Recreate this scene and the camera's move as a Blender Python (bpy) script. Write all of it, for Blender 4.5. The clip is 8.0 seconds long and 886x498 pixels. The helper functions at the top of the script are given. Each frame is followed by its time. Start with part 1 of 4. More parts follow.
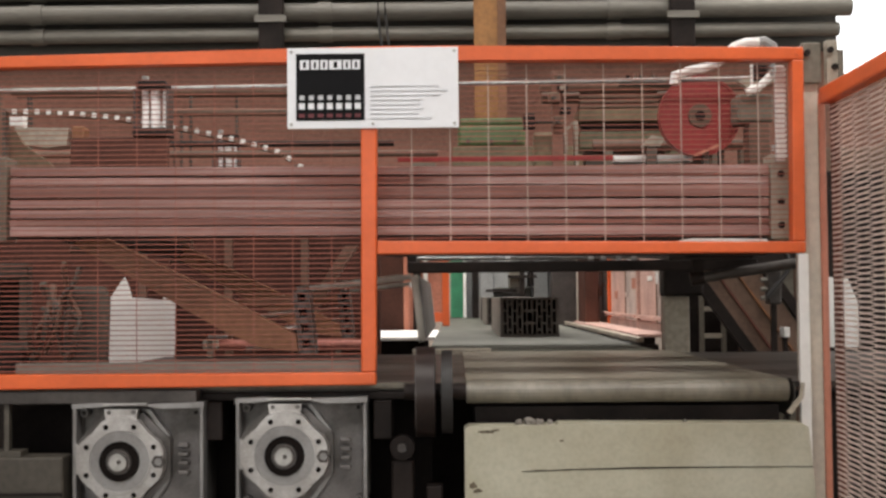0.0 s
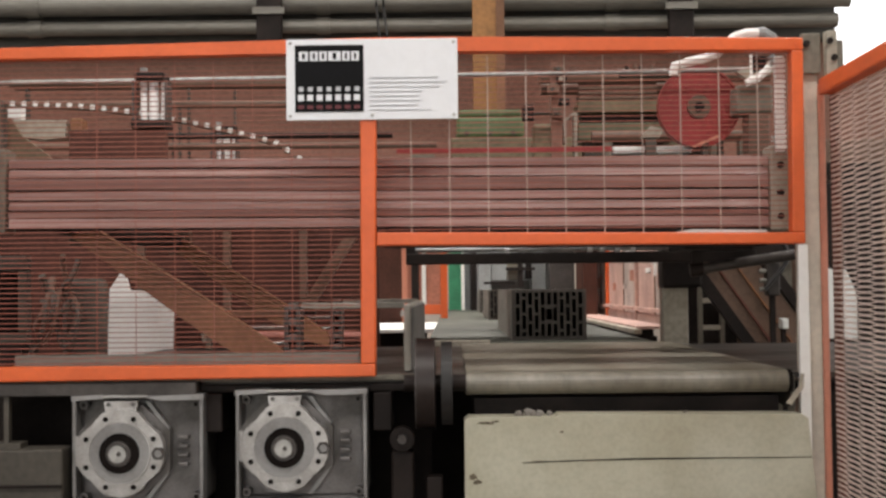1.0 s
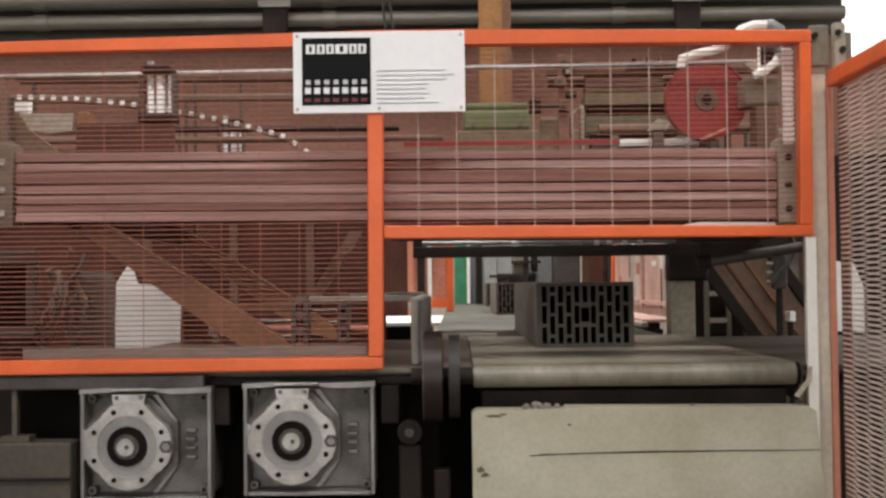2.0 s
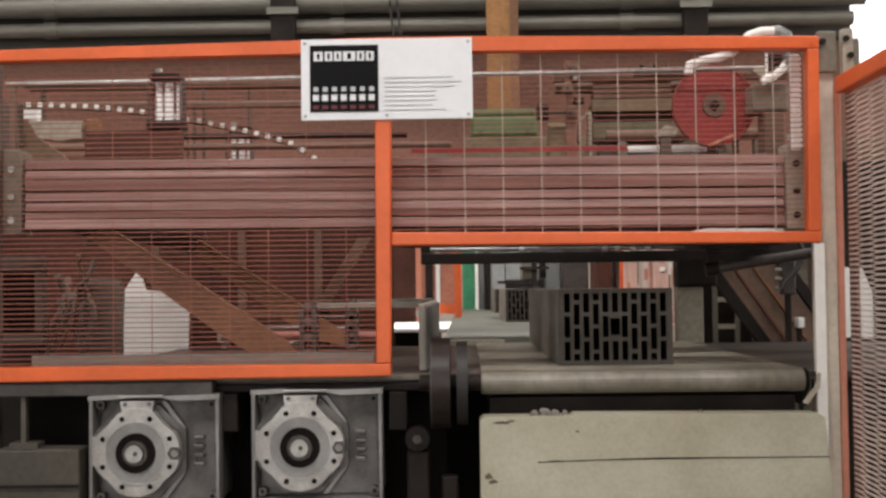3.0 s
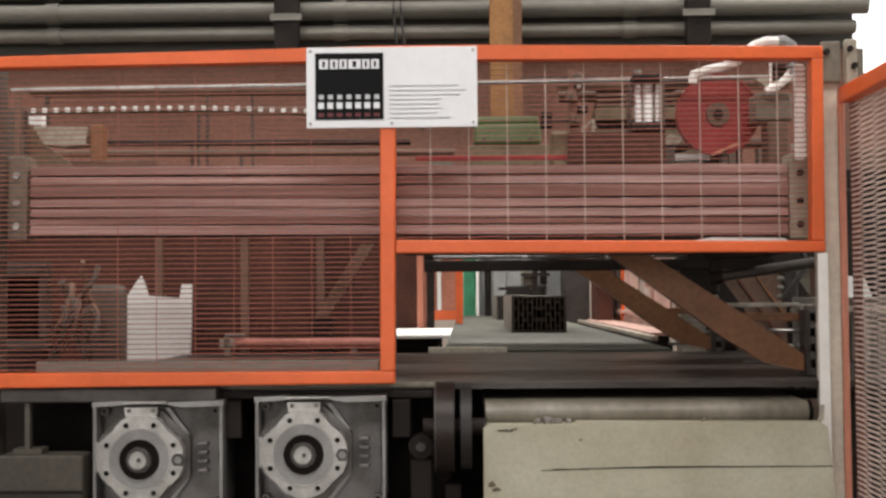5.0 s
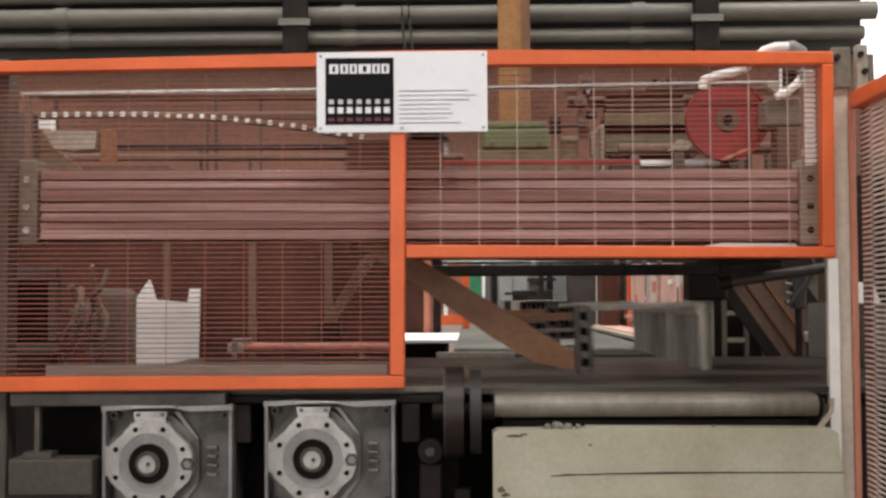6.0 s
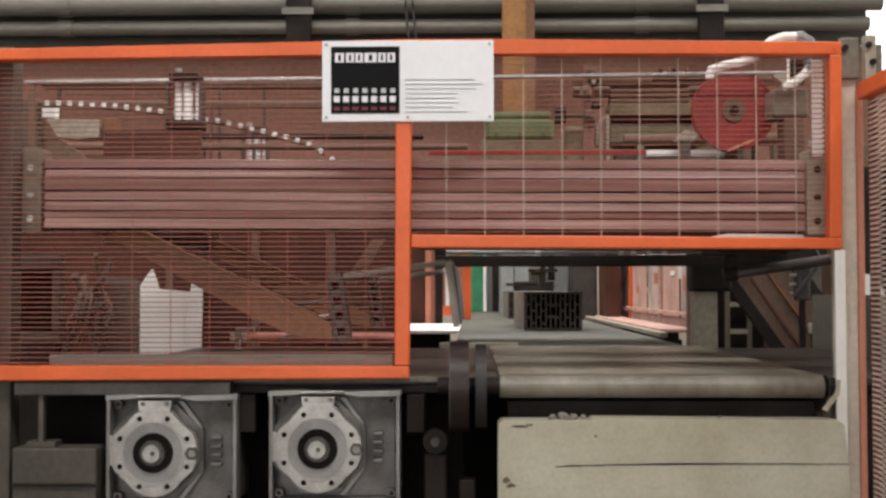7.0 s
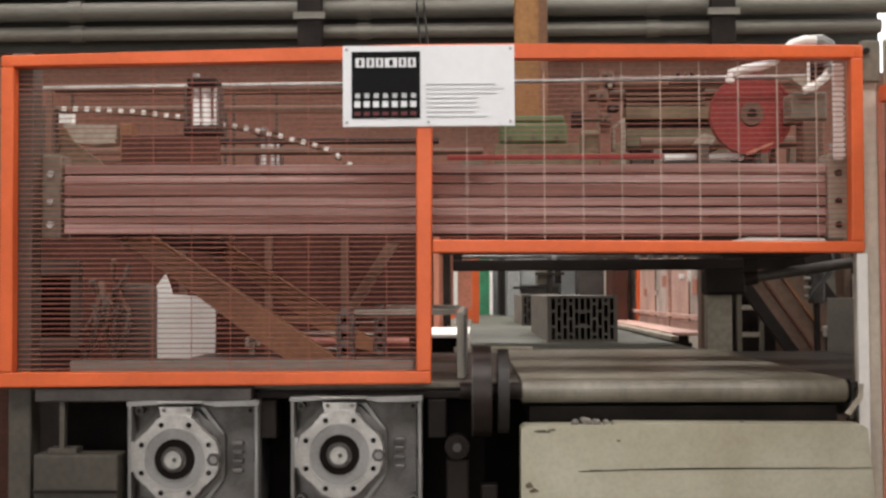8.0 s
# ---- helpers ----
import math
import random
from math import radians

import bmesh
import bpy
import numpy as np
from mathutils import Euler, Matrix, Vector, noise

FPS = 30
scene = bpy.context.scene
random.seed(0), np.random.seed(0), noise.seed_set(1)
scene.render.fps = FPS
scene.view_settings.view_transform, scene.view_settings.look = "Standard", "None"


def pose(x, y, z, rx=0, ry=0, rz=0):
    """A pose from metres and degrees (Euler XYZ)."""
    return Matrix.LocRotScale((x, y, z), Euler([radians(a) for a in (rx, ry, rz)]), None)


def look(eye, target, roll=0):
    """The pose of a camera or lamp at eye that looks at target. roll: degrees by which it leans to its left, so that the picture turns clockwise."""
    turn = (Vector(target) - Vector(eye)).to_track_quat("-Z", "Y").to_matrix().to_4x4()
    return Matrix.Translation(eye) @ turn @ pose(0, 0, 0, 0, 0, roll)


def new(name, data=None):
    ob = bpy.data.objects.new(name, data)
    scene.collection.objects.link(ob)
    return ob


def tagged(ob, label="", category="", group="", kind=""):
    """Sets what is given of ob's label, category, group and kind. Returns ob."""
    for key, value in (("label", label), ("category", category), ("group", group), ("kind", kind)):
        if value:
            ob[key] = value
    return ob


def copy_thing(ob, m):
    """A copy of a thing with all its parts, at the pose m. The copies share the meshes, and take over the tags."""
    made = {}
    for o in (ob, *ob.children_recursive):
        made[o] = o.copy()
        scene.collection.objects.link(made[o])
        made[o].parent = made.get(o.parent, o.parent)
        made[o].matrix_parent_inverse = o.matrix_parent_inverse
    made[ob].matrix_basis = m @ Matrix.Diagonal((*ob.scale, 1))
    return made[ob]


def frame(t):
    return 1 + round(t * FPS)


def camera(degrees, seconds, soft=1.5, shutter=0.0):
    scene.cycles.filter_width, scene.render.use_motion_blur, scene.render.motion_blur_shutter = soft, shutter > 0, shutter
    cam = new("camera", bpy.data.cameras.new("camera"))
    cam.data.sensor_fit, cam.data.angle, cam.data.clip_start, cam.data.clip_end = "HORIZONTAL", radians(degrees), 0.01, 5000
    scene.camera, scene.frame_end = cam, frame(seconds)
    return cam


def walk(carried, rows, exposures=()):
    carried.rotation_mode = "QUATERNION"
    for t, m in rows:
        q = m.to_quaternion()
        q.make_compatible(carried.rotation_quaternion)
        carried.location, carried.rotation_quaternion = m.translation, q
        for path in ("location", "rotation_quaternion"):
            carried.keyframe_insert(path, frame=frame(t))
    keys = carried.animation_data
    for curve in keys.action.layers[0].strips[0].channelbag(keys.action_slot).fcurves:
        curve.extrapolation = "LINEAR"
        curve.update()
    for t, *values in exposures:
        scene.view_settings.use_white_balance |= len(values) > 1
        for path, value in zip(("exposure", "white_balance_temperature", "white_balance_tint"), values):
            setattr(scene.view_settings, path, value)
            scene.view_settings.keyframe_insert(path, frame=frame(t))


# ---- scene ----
cam = camera(40.0, 8.0, soft=2.7, shutter=0.5)
PATH = [
    (0, (0.004, -2.991, 1.239), (-0.015, -0.992, 1.318), -0.5),
    (0.5, (0.0, -2.993, 1.238), (-0.021, -0.995, 1.312), -0.5),
    (1, (-0.001, -2.989, 1.236), (-0.016, -0.99, 1.303), -0.6),
    (1.5, (-0.007, -2.987, 1.235), (-0.024, -0.988, 1.29), -0.6),
    (3, (-0.005, -2.989, 1.237), (-0.042, -0.991, 1.303), -0.7),
    (3.5, (-0.015, -2.992, 1.239), (-0.053, -0.994, 1.31), -0.6),
    (4, (-0.014, -2.993, 1.24), (-0.053, -0.994, 1.308), -0.6),
    (4.5, (-0.013, -2.995, 1.242), (-0.047, -0.996, 1.312), -0.5),
    (6, (-0.027, -2.995, 1.243), (-0.072, -0.997, 1.326), -0.3),
    (6.5, (-0.032, -2.992, 1.24), (-0.074, -0.993, 1.314), -0.3),
    (7, (-0.041, -2.985, 1.241), (-0.086, -0.986, 1.309), -0.1),
    (7.5, (-0.066, -2.984, 1.242), (-0.113, -0.986, 1.317), -0.1),
    (8, (-0.09, -2.982, 1.246), (-0.137, -0.983, 1.319), -0.3),
]
walk(cam, [(t, look(e, p, r)) for t, e, p, r in PATH])

# ---------------------------------------------------------------- world, sun, lights
world = bpy.data.worlds.new("world")
scene.world = world
world.use_nodes = True
wn = world.node_tree.nodes
sky = wn.new("ShaderNodeTexSky")
sky.sky_type, sky.sun_disc = "NISHITA", False
sky.sun_elevation, sky.sun_rotation = radians(46), radians(149)
world.node_tree.links.new(sky.outputs[0], wn["Background"].inputs[0])
wn["Background"].inputs[1].default_value = 0.12
scene.view_settings.exposure = -0.05

sun = new("sun", bpy.data.lights.new("sun", "SUN"))
sun.data.energy, sun.data.angle, sun.data.color = 1.0, radians(12), (1.0, 0.95, 0.88)
sun.matrix_world = look((6, -8, 12), (0, 2, 0))


def fill_lamp(name, x, y, z, w, d, power, target, colour=(1.0, 0.945, 0.885)):
    """An area lamp added in an unseen opening of the hall, standing in for daylight."""
    lamp = new(name, bpy.data.lights.new(name, "AREA"))
    lamp.data.shape, lamp.data.size, lamp.data.size_y = "RECTANGLE", w, d
    lamp.data.energy, lamp.data.color = power, colour
    lamp.matrix_world = look((x, y, z), target)
    return lamp


# fill lamps added to brighten guard, belt and far end; their openings are invented
fill_lamp("front_fill", 0.0, -3.6, 5.88, 6.0, 1.8, 285, (0.0, -3.59, 0.0))
fill_lamp("middle_fill", 0.0, 1.2, 5.88, 6.0, 1.0, 230, (0.0, 1.21, 0.0))
fill_lamp("back_fill", 0.0, 6.6, 5.88, 6.0, 2.0, 750, (0.0, 6.61, 0.0))
fill_lamp("south_fill", -1.5, -8.9, 2.6, 6.0, 3.8, 165, (-1.5, 0.0, 2.4))
fill_lamp("west_fill", -6.95, -0.4, 3.2, 6.0, 2.4, 95, (0.0, -0.4, 1.4))
fill_lamp("east_fill", 6.95, 1.3, 2.9, 3.6, 2.4, 260, (0.0, 1.0, 1.0))


# ---------------------------------------------------------------- materials
def material(name, colour, rough=0.6, metal=0.0, dark=0.6, scale=6.0, fine=60.0, bump=0.15, amount=0.5, tint=None, stretch=None):
    """A worn surface: stains at a large scale, grain at a fine one, both in metres, and a fine relief."""
    m = bpy.data.materials.new(name)
    m.use_nodes = True
    nt = m.node_tree
    n, link = nt.nodes, nt.links.new
    bsdf = n["Principled BSDF"]
    coord = n.new("ShaderNodeTexCoord")
    mapping = n.new("ShaderNodeMapping")
    if stretch:
        mapping.inputs["Scale"].default_value = stretch
    link(coord.outputs["Object"], mapping.inputs[0])
    big, small = n.new("ShaderNodeTexNoise"), n.new("ShaderNodeTexNoise")
    for node, s, detail in ((big, scale, 5.0), (small, fine, 3.0)):
        node.inputs["Scale"].default_value = s
        node.inputs["Detail"].default_value = detail
        link(mapping.outputs[0], node.inputs["Vector"])
    ramp = n.new("ShaderNodeValToRGB")
    ramp.color_ramp.elements[0].position, ramp.color_ramp.elements[1].position = 0.38, 0.66
    worn = tint or tuple(c * dark for c in colour)
    ramp.color_ramp.elements[0].color = (*worn, 1)
    ramp.color_ramp.elements[1].color = (*colour, 1)
    link(big.outputs["Fac"], ramp.inputs[0])
    mix = n.new("ShaderNodeMix")
    mix.data_type, mix.blend_type = "RGBA", "MULTIPLY"
    mix.inputs[0].default_value = amount
    link(ramp.outputs[0], mix.inputs[6])
    grain = n.new("ShaderNodeValToRGB")
    grain.color_ramp.elements[0].color = (0.45, 0.45, 0.45, 1)
    grain.color_ramp.elements[0].position, grain.color_ramp.elements[1].position = 0.3, 0.62
    link(small.outputs["Fac"], grain.inputs[0])
    link(grain.outputs[0], mix.inputs[7])
    link(mix.outputs[2], bsdf.inputs["Base Color"])
    rr = n.new("ShaderNodeMapRange")
    rr.inputs[3].default_value, rr.inputs[4].default_value = min(1, rough + 0.15), max(0.05, rough - 0.12)
    link(big.outputs["Fac"], rr.inputs[0])
    link(rr.outputs[0], bsdf.inputs["Roughness"])
    bsdf.inputs["Metallic"].default_value = metal
    b = n.new("ShaderNodeBump")
    b.inputs["Strength"].default_value, b.inputs["Distance"].default_value = bump, 0.004
    link(small.outputs["Fac"], b.inputs["Height"])
    link(b.outputs[0], bsdf.inputs["Normal"])
    return m


ORANGE = material("orange_paint", (0.75, 0.13, 0.028), 0.42, dark=0.85, scale=4, amount=0.14)
WIRE = material("salmon_wire", (0.36, 0.112, 0.074), 0.5, dark=0.8, amount=0.3)
SIDE_WIRE = material("pale_wire", (0.52, 0.39, 0.33), 0.5, dark=0.7, amount=0.3)
PALE = material("pale_expanded_metal", (0.78, 0.63, 0.56), 0.5, dark=0.8, amount=0.2)
CREAM = material("cream_grey_paint", (0.44, 0.395, 0.32), 0.5, dark=0.75, scale=3)
OLIVE = material("olive_grey_paint", (0.20, 0.18, 0.14), 0.55, dark=0.7, scale=3)
COVER = material("cover_paint", (0.50, 0.49, 0.385), 0.5, dark=0.72, scale=3.5, fine=90, amount=0.2, tint=(0.37, 0.345, 0.25))
DARK = material("dark_steel", (0.022, 0.0145, 0.012), 0.6, 0.1, dark=0.5)
# near-black for recesses and undersides, their shade painted in; seals share it
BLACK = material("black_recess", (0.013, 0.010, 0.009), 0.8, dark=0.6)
TABLE = material("worn_table_steel", (0.088, 0.078, 0.071), 0.4, 0.5, dark=0.6, scale=3, stretch=(1, 4, 4))
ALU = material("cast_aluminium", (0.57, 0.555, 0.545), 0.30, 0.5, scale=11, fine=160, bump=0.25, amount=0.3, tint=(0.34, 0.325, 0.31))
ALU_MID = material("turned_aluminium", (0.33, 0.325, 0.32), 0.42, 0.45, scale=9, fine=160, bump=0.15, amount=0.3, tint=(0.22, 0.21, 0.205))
# recessed parts of the casting, darkened for shade, with greasy blotches
ALU_DARK = material("shaded_greasy_aluminium", (0.225, 0.21, 0.207), 0.5, 0.4, scale=9, fine=180, bump=0.2, amount=0.4, tint=(0.10, 0.092, 0.085))
STEEL = material("bare_steel", (0.50, 0.49, 0.47), 0.35, 0.7, dark=0.7, scale=10)
# plain white, no metal: the bright reflections of chrome as a colour
CHROME_GLARE = material("chrome_glare_white", (0.93, 0.93, 0.93), 0.25, 0.0, dark=0.95, bump=0.0, amount=0.05)
BELT = material("clay_dusted_belt", (0.265, 0.245, 0.2), 0.42, dark=0.7, scale=2.2, fine=30, amount=0.5, tint=(0.125, 0.108, 0.078), stretch=(1.6, 0.7, 1))
# base colour darkened to offset the strong lamp added above the far belt
FARBELT = material("dark_wet_belt", (0.075, 0.077, 0.06), 0.8, dark=0.7, scale=2.5, fine=30, amount=0.4, stretch=(1.6, 0.7, 1))
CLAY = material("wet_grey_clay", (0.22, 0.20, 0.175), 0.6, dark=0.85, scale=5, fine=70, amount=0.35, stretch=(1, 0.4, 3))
# same clay as the body, darkened because the front face lies in shade
CLAY_FACE = material("shaded_cut_clay", (0.082, 0.070, 0.060), 0.7, dark=0.8, scale=14, fine=90, amount=0.4)
ARM = material("brown_arm_paint", (0.29, 0.125, 0.052), 0.5, dark=0.65, scale=5)
FIN = material("scraped_fin_steel", (0.45, 0.42, 0.365), 0.5, 0.0, dark=0.6, scale=7, stretch=(1, 1, 0.3))
MAUVE = material("mauve_grey_slat", (0.52, 0.335, 0.305), 0.27, dark=0.6, scale=3, stretch=(0.35, 1, 14), tint=(0.25, 0.13, 0.112))
RUST = material("rust_red_panel", (0.10, 0.036, 0.023), 0.65, dark=0.6, scale=3)
PALE_SALMON = material("pale_salmon_paint", (0.66, 0.26, 0.17), 0.5, dark=0.85, scale=4, amount=0.2)
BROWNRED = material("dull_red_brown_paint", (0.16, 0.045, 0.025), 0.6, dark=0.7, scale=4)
SHIELD = material("olive_brown_sheet", (0.17, 0.125, 0.075), 0.6, dark=0.75, scale=3)
ROSE = material("rose_brown_wall", (0.31, 0.158, 0.115), 0.8, dark=0.75, scale=1.2)
DUCT = material("weathered_duct", (0.29, 0.275, 0.24), 0.45, 0.3, dark=0.6, scale=1.5, stretch=(0.3, 1, 4))
DUCTWALL = material("grey_cladding", (0.10, 0.10, 0.092), 0.7, dark=0.7, scale=1.5, stretch=(0.3, 1, 4))
OCHRE = material("ochre_paint", (0.42, 0.19, 0.05), 0.5, dark=0.75, scale=3)
GREENISH = material("green_grey_paint", (0.15, 0.15, 0.085), 0.5, dark=0.75, scale=4)
GREEN = material("green_paint", (0.11, 0.165, 0.065), 0.5, dark=0.7, scale=4)
TEAL = material("teal_green_paint", (0.04, 0.24, 0.12), 0.5, dark=0.7)
RED = material("red_paint", (0.34, 0.028, 0.027), 0.5, dark=0.75)
POST = material("pale_cream_paint", (0.68, 0.60, 0.50), 0.5, dark=0.8, scale=5, amount=0.25)
STRIP = material("bright_white_paint", (0.88, 0.87, 0.84), 0.45, dark=0.9, scale=9, amount=0.08)
SMEAR = material("dried_clay_smear", (0.17, 0.14, 0.095), 0.9, dark=0.6, scale=20)
WHITE = material("white_paint", (0.80, 0.80, 0.78), 0.5, dark=0.92, scale=4, amount=0.12)
SIGN = material("sign_white", (0.77, 0.785, 0.82), 0.4, dark=0.96, bump=0.0, amount=0.06)
SIGN_BLACK = material("sign_black", (0.012, 0.012, 0.013), 0.9, dark=0.9, bump=0.0, amount=0.1)
SIGN_BLACK.node_tree.nodes["Principled BSDF"].inputs["Specular IOR Level"].default_value = 0.08
SIGN_GREY = material("sign_grey", (0.56, 0.57, 0.60), 0.6, dark=0.9, bump=0.0, amount=0.1)
SIGN_RED = material("sign_dark_red", (0.13, 0.02, 0.025), 0.5, dark=0.9, bump=0.0, amount=0.1)
GREYMACH = material("light_grey_machine", (0.27, 0.28, 0.28), 0.5, dark=0.75, scale=2.5)
HALL = material("hall_plaster", (0.42, 0.36, 0.31), 0.85, dark=0.8, scale=0.7)
CONCRETE = material("concrete_floor", (0.22, 0.20, 0.18), 0.8, dark=0.7, scale=1.0)
KHAKI = material("khaki_hose", (0.23, 0.19, 0.11), 0.6, dark=0.6)
BROWNBOX = material("brown_housing", (0.19, 0.115, 0.078), 0.6, dark=0.6, scale=2)
# olive paint darkened for parts in shade; small dark fittings share it
SHADED_OLIVE = material("shaded_olive_paint", (0.085, 0.074, 0.058), 0.6, dark=0.7, scale=4)
GREASY = material("greasy_grey_paint", (0.14, 0.13, 0.12), 0.5, 0.1, dark=0.6)
GUN = material("gunmetal_paint", (0.085, 0.074, 0.068), 0.45, 0.3, dark=0.6)
RUBBER = material("black_rubber", (0.02, 0.018, 0.017), 0.55, dark=0.7)
PULLEY = material("brown_pulley", (0.030, 0.019, 0.016), 0.4, 0.3, dark=0.6)

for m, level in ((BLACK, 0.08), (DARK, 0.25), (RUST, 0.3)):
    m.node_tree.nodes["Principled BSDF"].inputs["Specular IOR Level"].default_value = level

glow = bpy.data.materials.new("daylight_backdrop")
glow.use_nodes = True
glow.node_tree.nodes["Principled BSDF"].inputs["Base Color"].default_value = (0.8, 0.8, 0.8, 1)
glow.node_tree.nodes["Principled BSDF"].inputs["Emission Color"].default_value = (1, 1, 1, 1)
glow.node_tree.nodes["Principled BSDF"].inputs["Emission Strength"].default_value = 1.6


# ---------------------------------------------------------------- mesh helpers
def box(bm, x0, x1, y0, y1, z0, z1, bevel=0.0, m=None):
    vs = [bm.verts.new((x, y, z)) for x in (x0, x1) for y in (y0, y1) for z in (z0, z1)]
    fs = [bm.faces.new([vs[i] for i in q]) for q in ((0, 1, 3, 2), (4, 6, 7, 5), (0, 4, 5, 1), (2, 3, 7, 6), (0, 2, 6, 4), (1, 5, 7, 3))]
    if m:
        bmesh.ops.transform(bm, matrix=m, verts=vs)
    if bevel:
        es = list({e for f in fs for e in f.edges})
        bmesh.ops.bevel(bm, geom=es, offset=bevel, segments=2, profile=0.5, affect="EDGES")
    return bm


def rod(bm, a, b, r, n=12, r2=None):
    a, b = Vector(a), Vector(b)
    d = b - a
    m = Matrix.Translation((a + b) / 2) @ d.to_track_quat("Z", "Y").to_matrix().to_4x4()
    bmesh.ops.create_cone(bm, cap_ends=True, segments=n, radius1=r, radius2=r if r2 is None else r2, depth=d.length, matrix=m)
    return bm


def tube(bm, a, b, r_out, r_in, n=24):
    """A ring or sleeve from a to b."""
    a, b = Vector(a), Vector(b)
    q = (b - a).to_track_quat("Z", "Y")
    loops = []
    for p, r in ((a, r_out), (b, r_out), (b, r_in), (a, r_in)):
        loops.append([bm.verts.new(p + q @ Vector((r * math.cos(t), r * math.sin(t), 0))) for t in (2 * math.pi * k / n for k in range(n))])
    for i in range(4):
        l, k = loops[i], loops[(i + 1) % 4]
        for j in range(n):
            bm.faces.new((l[j], l[(j + 1) % n], k[(j + 1) % n], k[j]))
    return bm


def prism(bm, outline, y0, y1):
    """A plate with an outline in x and z, from y0 to y1."""
    f, k = [bm.verts.new((x, y0, z)) for x, z in outline], [bm.verts.new((x, y1, z)) for x, z in outline]
    bm.faces.new(f), bm.faces.new(k[::-1])
    for i in range(len(f)):
        j = (i + 1) % len(f)
        bm.faces.new((f[i], k[i], k[j], f[j]))
    return bm


def path_tube(bm, pts, r, n=8):
    """A hose along points."""
    loops = []
    for i, p in enumerate(pts):
        p = Vector(p)
        d = Vector(pts[min(i + 1, len(pts) - 1)]) - Vector(pts[max(i - 1, 0)])
        q = d.to_track_quat("Z", "Y")
        loops.append([bm.verts.new(p + q @ Vector((r * math.cos(t), r * math.sin(t), 0))) for t in (2 * math.pi * k / n for k in range(n))])
    for a, b in zip(loops, loops[1:]):
        for j in range(n):
            bm.faces.new((a[j], a[(j + 1) % n], b[(j + 1) % n], b[j]))
    bm.faces.new(loops[0]), bm.faces.new(loops[-1][::-1])
    return bm


def mesh_of(bm, name, mat, smooth=False):
    bmesh.ops.recalc_face_normals(bm, faces=bm.faces)
    me = bpy.data.meshes.new(name)
    bm.to_mesh(me)
    bm.free()
    me.materials.append(mat)
    if smooth:
        me.polygons.foreach_set("use_smooth", [True] * len(me.polygons))
        me.set_sharp_from_angle(angle=radians(35))
    return me


def part(name, bm, mat, parent=None, label="", smooth=False):
    ob = new(name, mesh_of(bm, name, mat, smooth))
    ob.parent = parent
    return tagged(ob, label) if label else ob


def thing(name, label, category, group="", at=(0, 0, 0)):
    ob = new(name)
    ob.location = at
    ob.empty_display_size = 0.1
    return tagged(ob, label, category, group)


def B():
    return bmesh.new()


def structure(name, bm, mat, label, category):
    return tagged(part(name, bm, mat), label, category, "", "structure")


# ---------------------------------------------------------------- the hall
structure("floor", box(B(), -7, 7, -9, 12, -0.2, 0), CONCRETE, "dusty grey concrete factory floor", "floor")
# west, east, south walls and ceiling are unseen, added to enclose the lamps
bm = B()
for y0, y1, z0, z1 in ((-9, -3.5, 0, 6.2), (2.7, 12, 0, 6.2), (-3.5, 2.7, 0, 1.9), (-3.5, 2.7, 4.5, 6.2)):
    box(bm, -7.2, -7, y0, y1, z0, z1)
structure("wall_west", bm, HALL, "unseen dull beige hall wall with an opening for the west lamp", "wall")
bm = B()
for y0, y1, z0, z1 in ((-9, -0.6, 0, 6.2), (3.2, 12, 0, 6.2), (-0.6, 3.2, 0, 1.6), (-0.6, 3.2, 4.2, 6.2)):
    box(bm, 7, 7.2, y0, y1, z0, z1)
structure("wall_east", bm, HALL, "unseen dull beige hall wall with an opening for the east lamp", "wall")
bm = B()
for x0, x1, z0, z1 in ((-7, -4.6, 0, 6.2), (1.6, 7, 0, 6.2), (-4.6, 1.6, 4.6, 6.2)):
    box(bm, x0, x1, -9.2, -9, z0, z1)
structure("wall_south", bm, HALL, "unseen hall wall with an opening for the south lamp", "wall")
bm = B()
for x0, x1, z0, z1 in ((-7, 3.0, 0, 6.2), (3.0, 7, 5.2, 6.2)):
    box(bm, x0, x1, 12, 12.2, z0, z1)
structure("wall_north", bm, HALL, "brownish hall wall with a bright open gateway", "wall")
bm = B()
for y0, y1 in ((-9.2, -4.6), (-2.6, 0.6), (1.8, 5.5), (7.7, 12.2)):
    box(bm, -7.2, 7.2, y0, y1, 6.0, 6.2)
for y0, y1 in ((-4.6, -2.6), (0.6, 1.8), (5.5, 7.7)):
    box(bm, -7.2, -3.1, y0, y1, 6.0, 6.2), box(bm, 3.1, 7.2, y0, y1, 6.0, 6.2)
structure("ceiling", bm, HALL, "unseen grey hall ceiling with openings for the lamps", "ceiling")
structure("backdrop", box(B(), 1.5, 12, 15.0, 15.1, 0, 9), glow, "overexposed daylight outside the hall gateway", "daylight")

# half-height wall and ducts behind the machine
bm = box(B(), -4.5, 1.76, 2.62, 2.74, 1.62, 2.362)
box(bm, 1.7605, 2.6, 2.62, 2.74, 1.62, 2.25)
structure("partition_upper", bm, ROSE, "rose-brown painted wall behind the machine", "wall")
structure("partition_top", box(B(), -4.5, 1.76, 2.55, 2.74, 2.365, 3.4), DUCTWALL, "dark grey ribbed cladding above the machine", "wall")


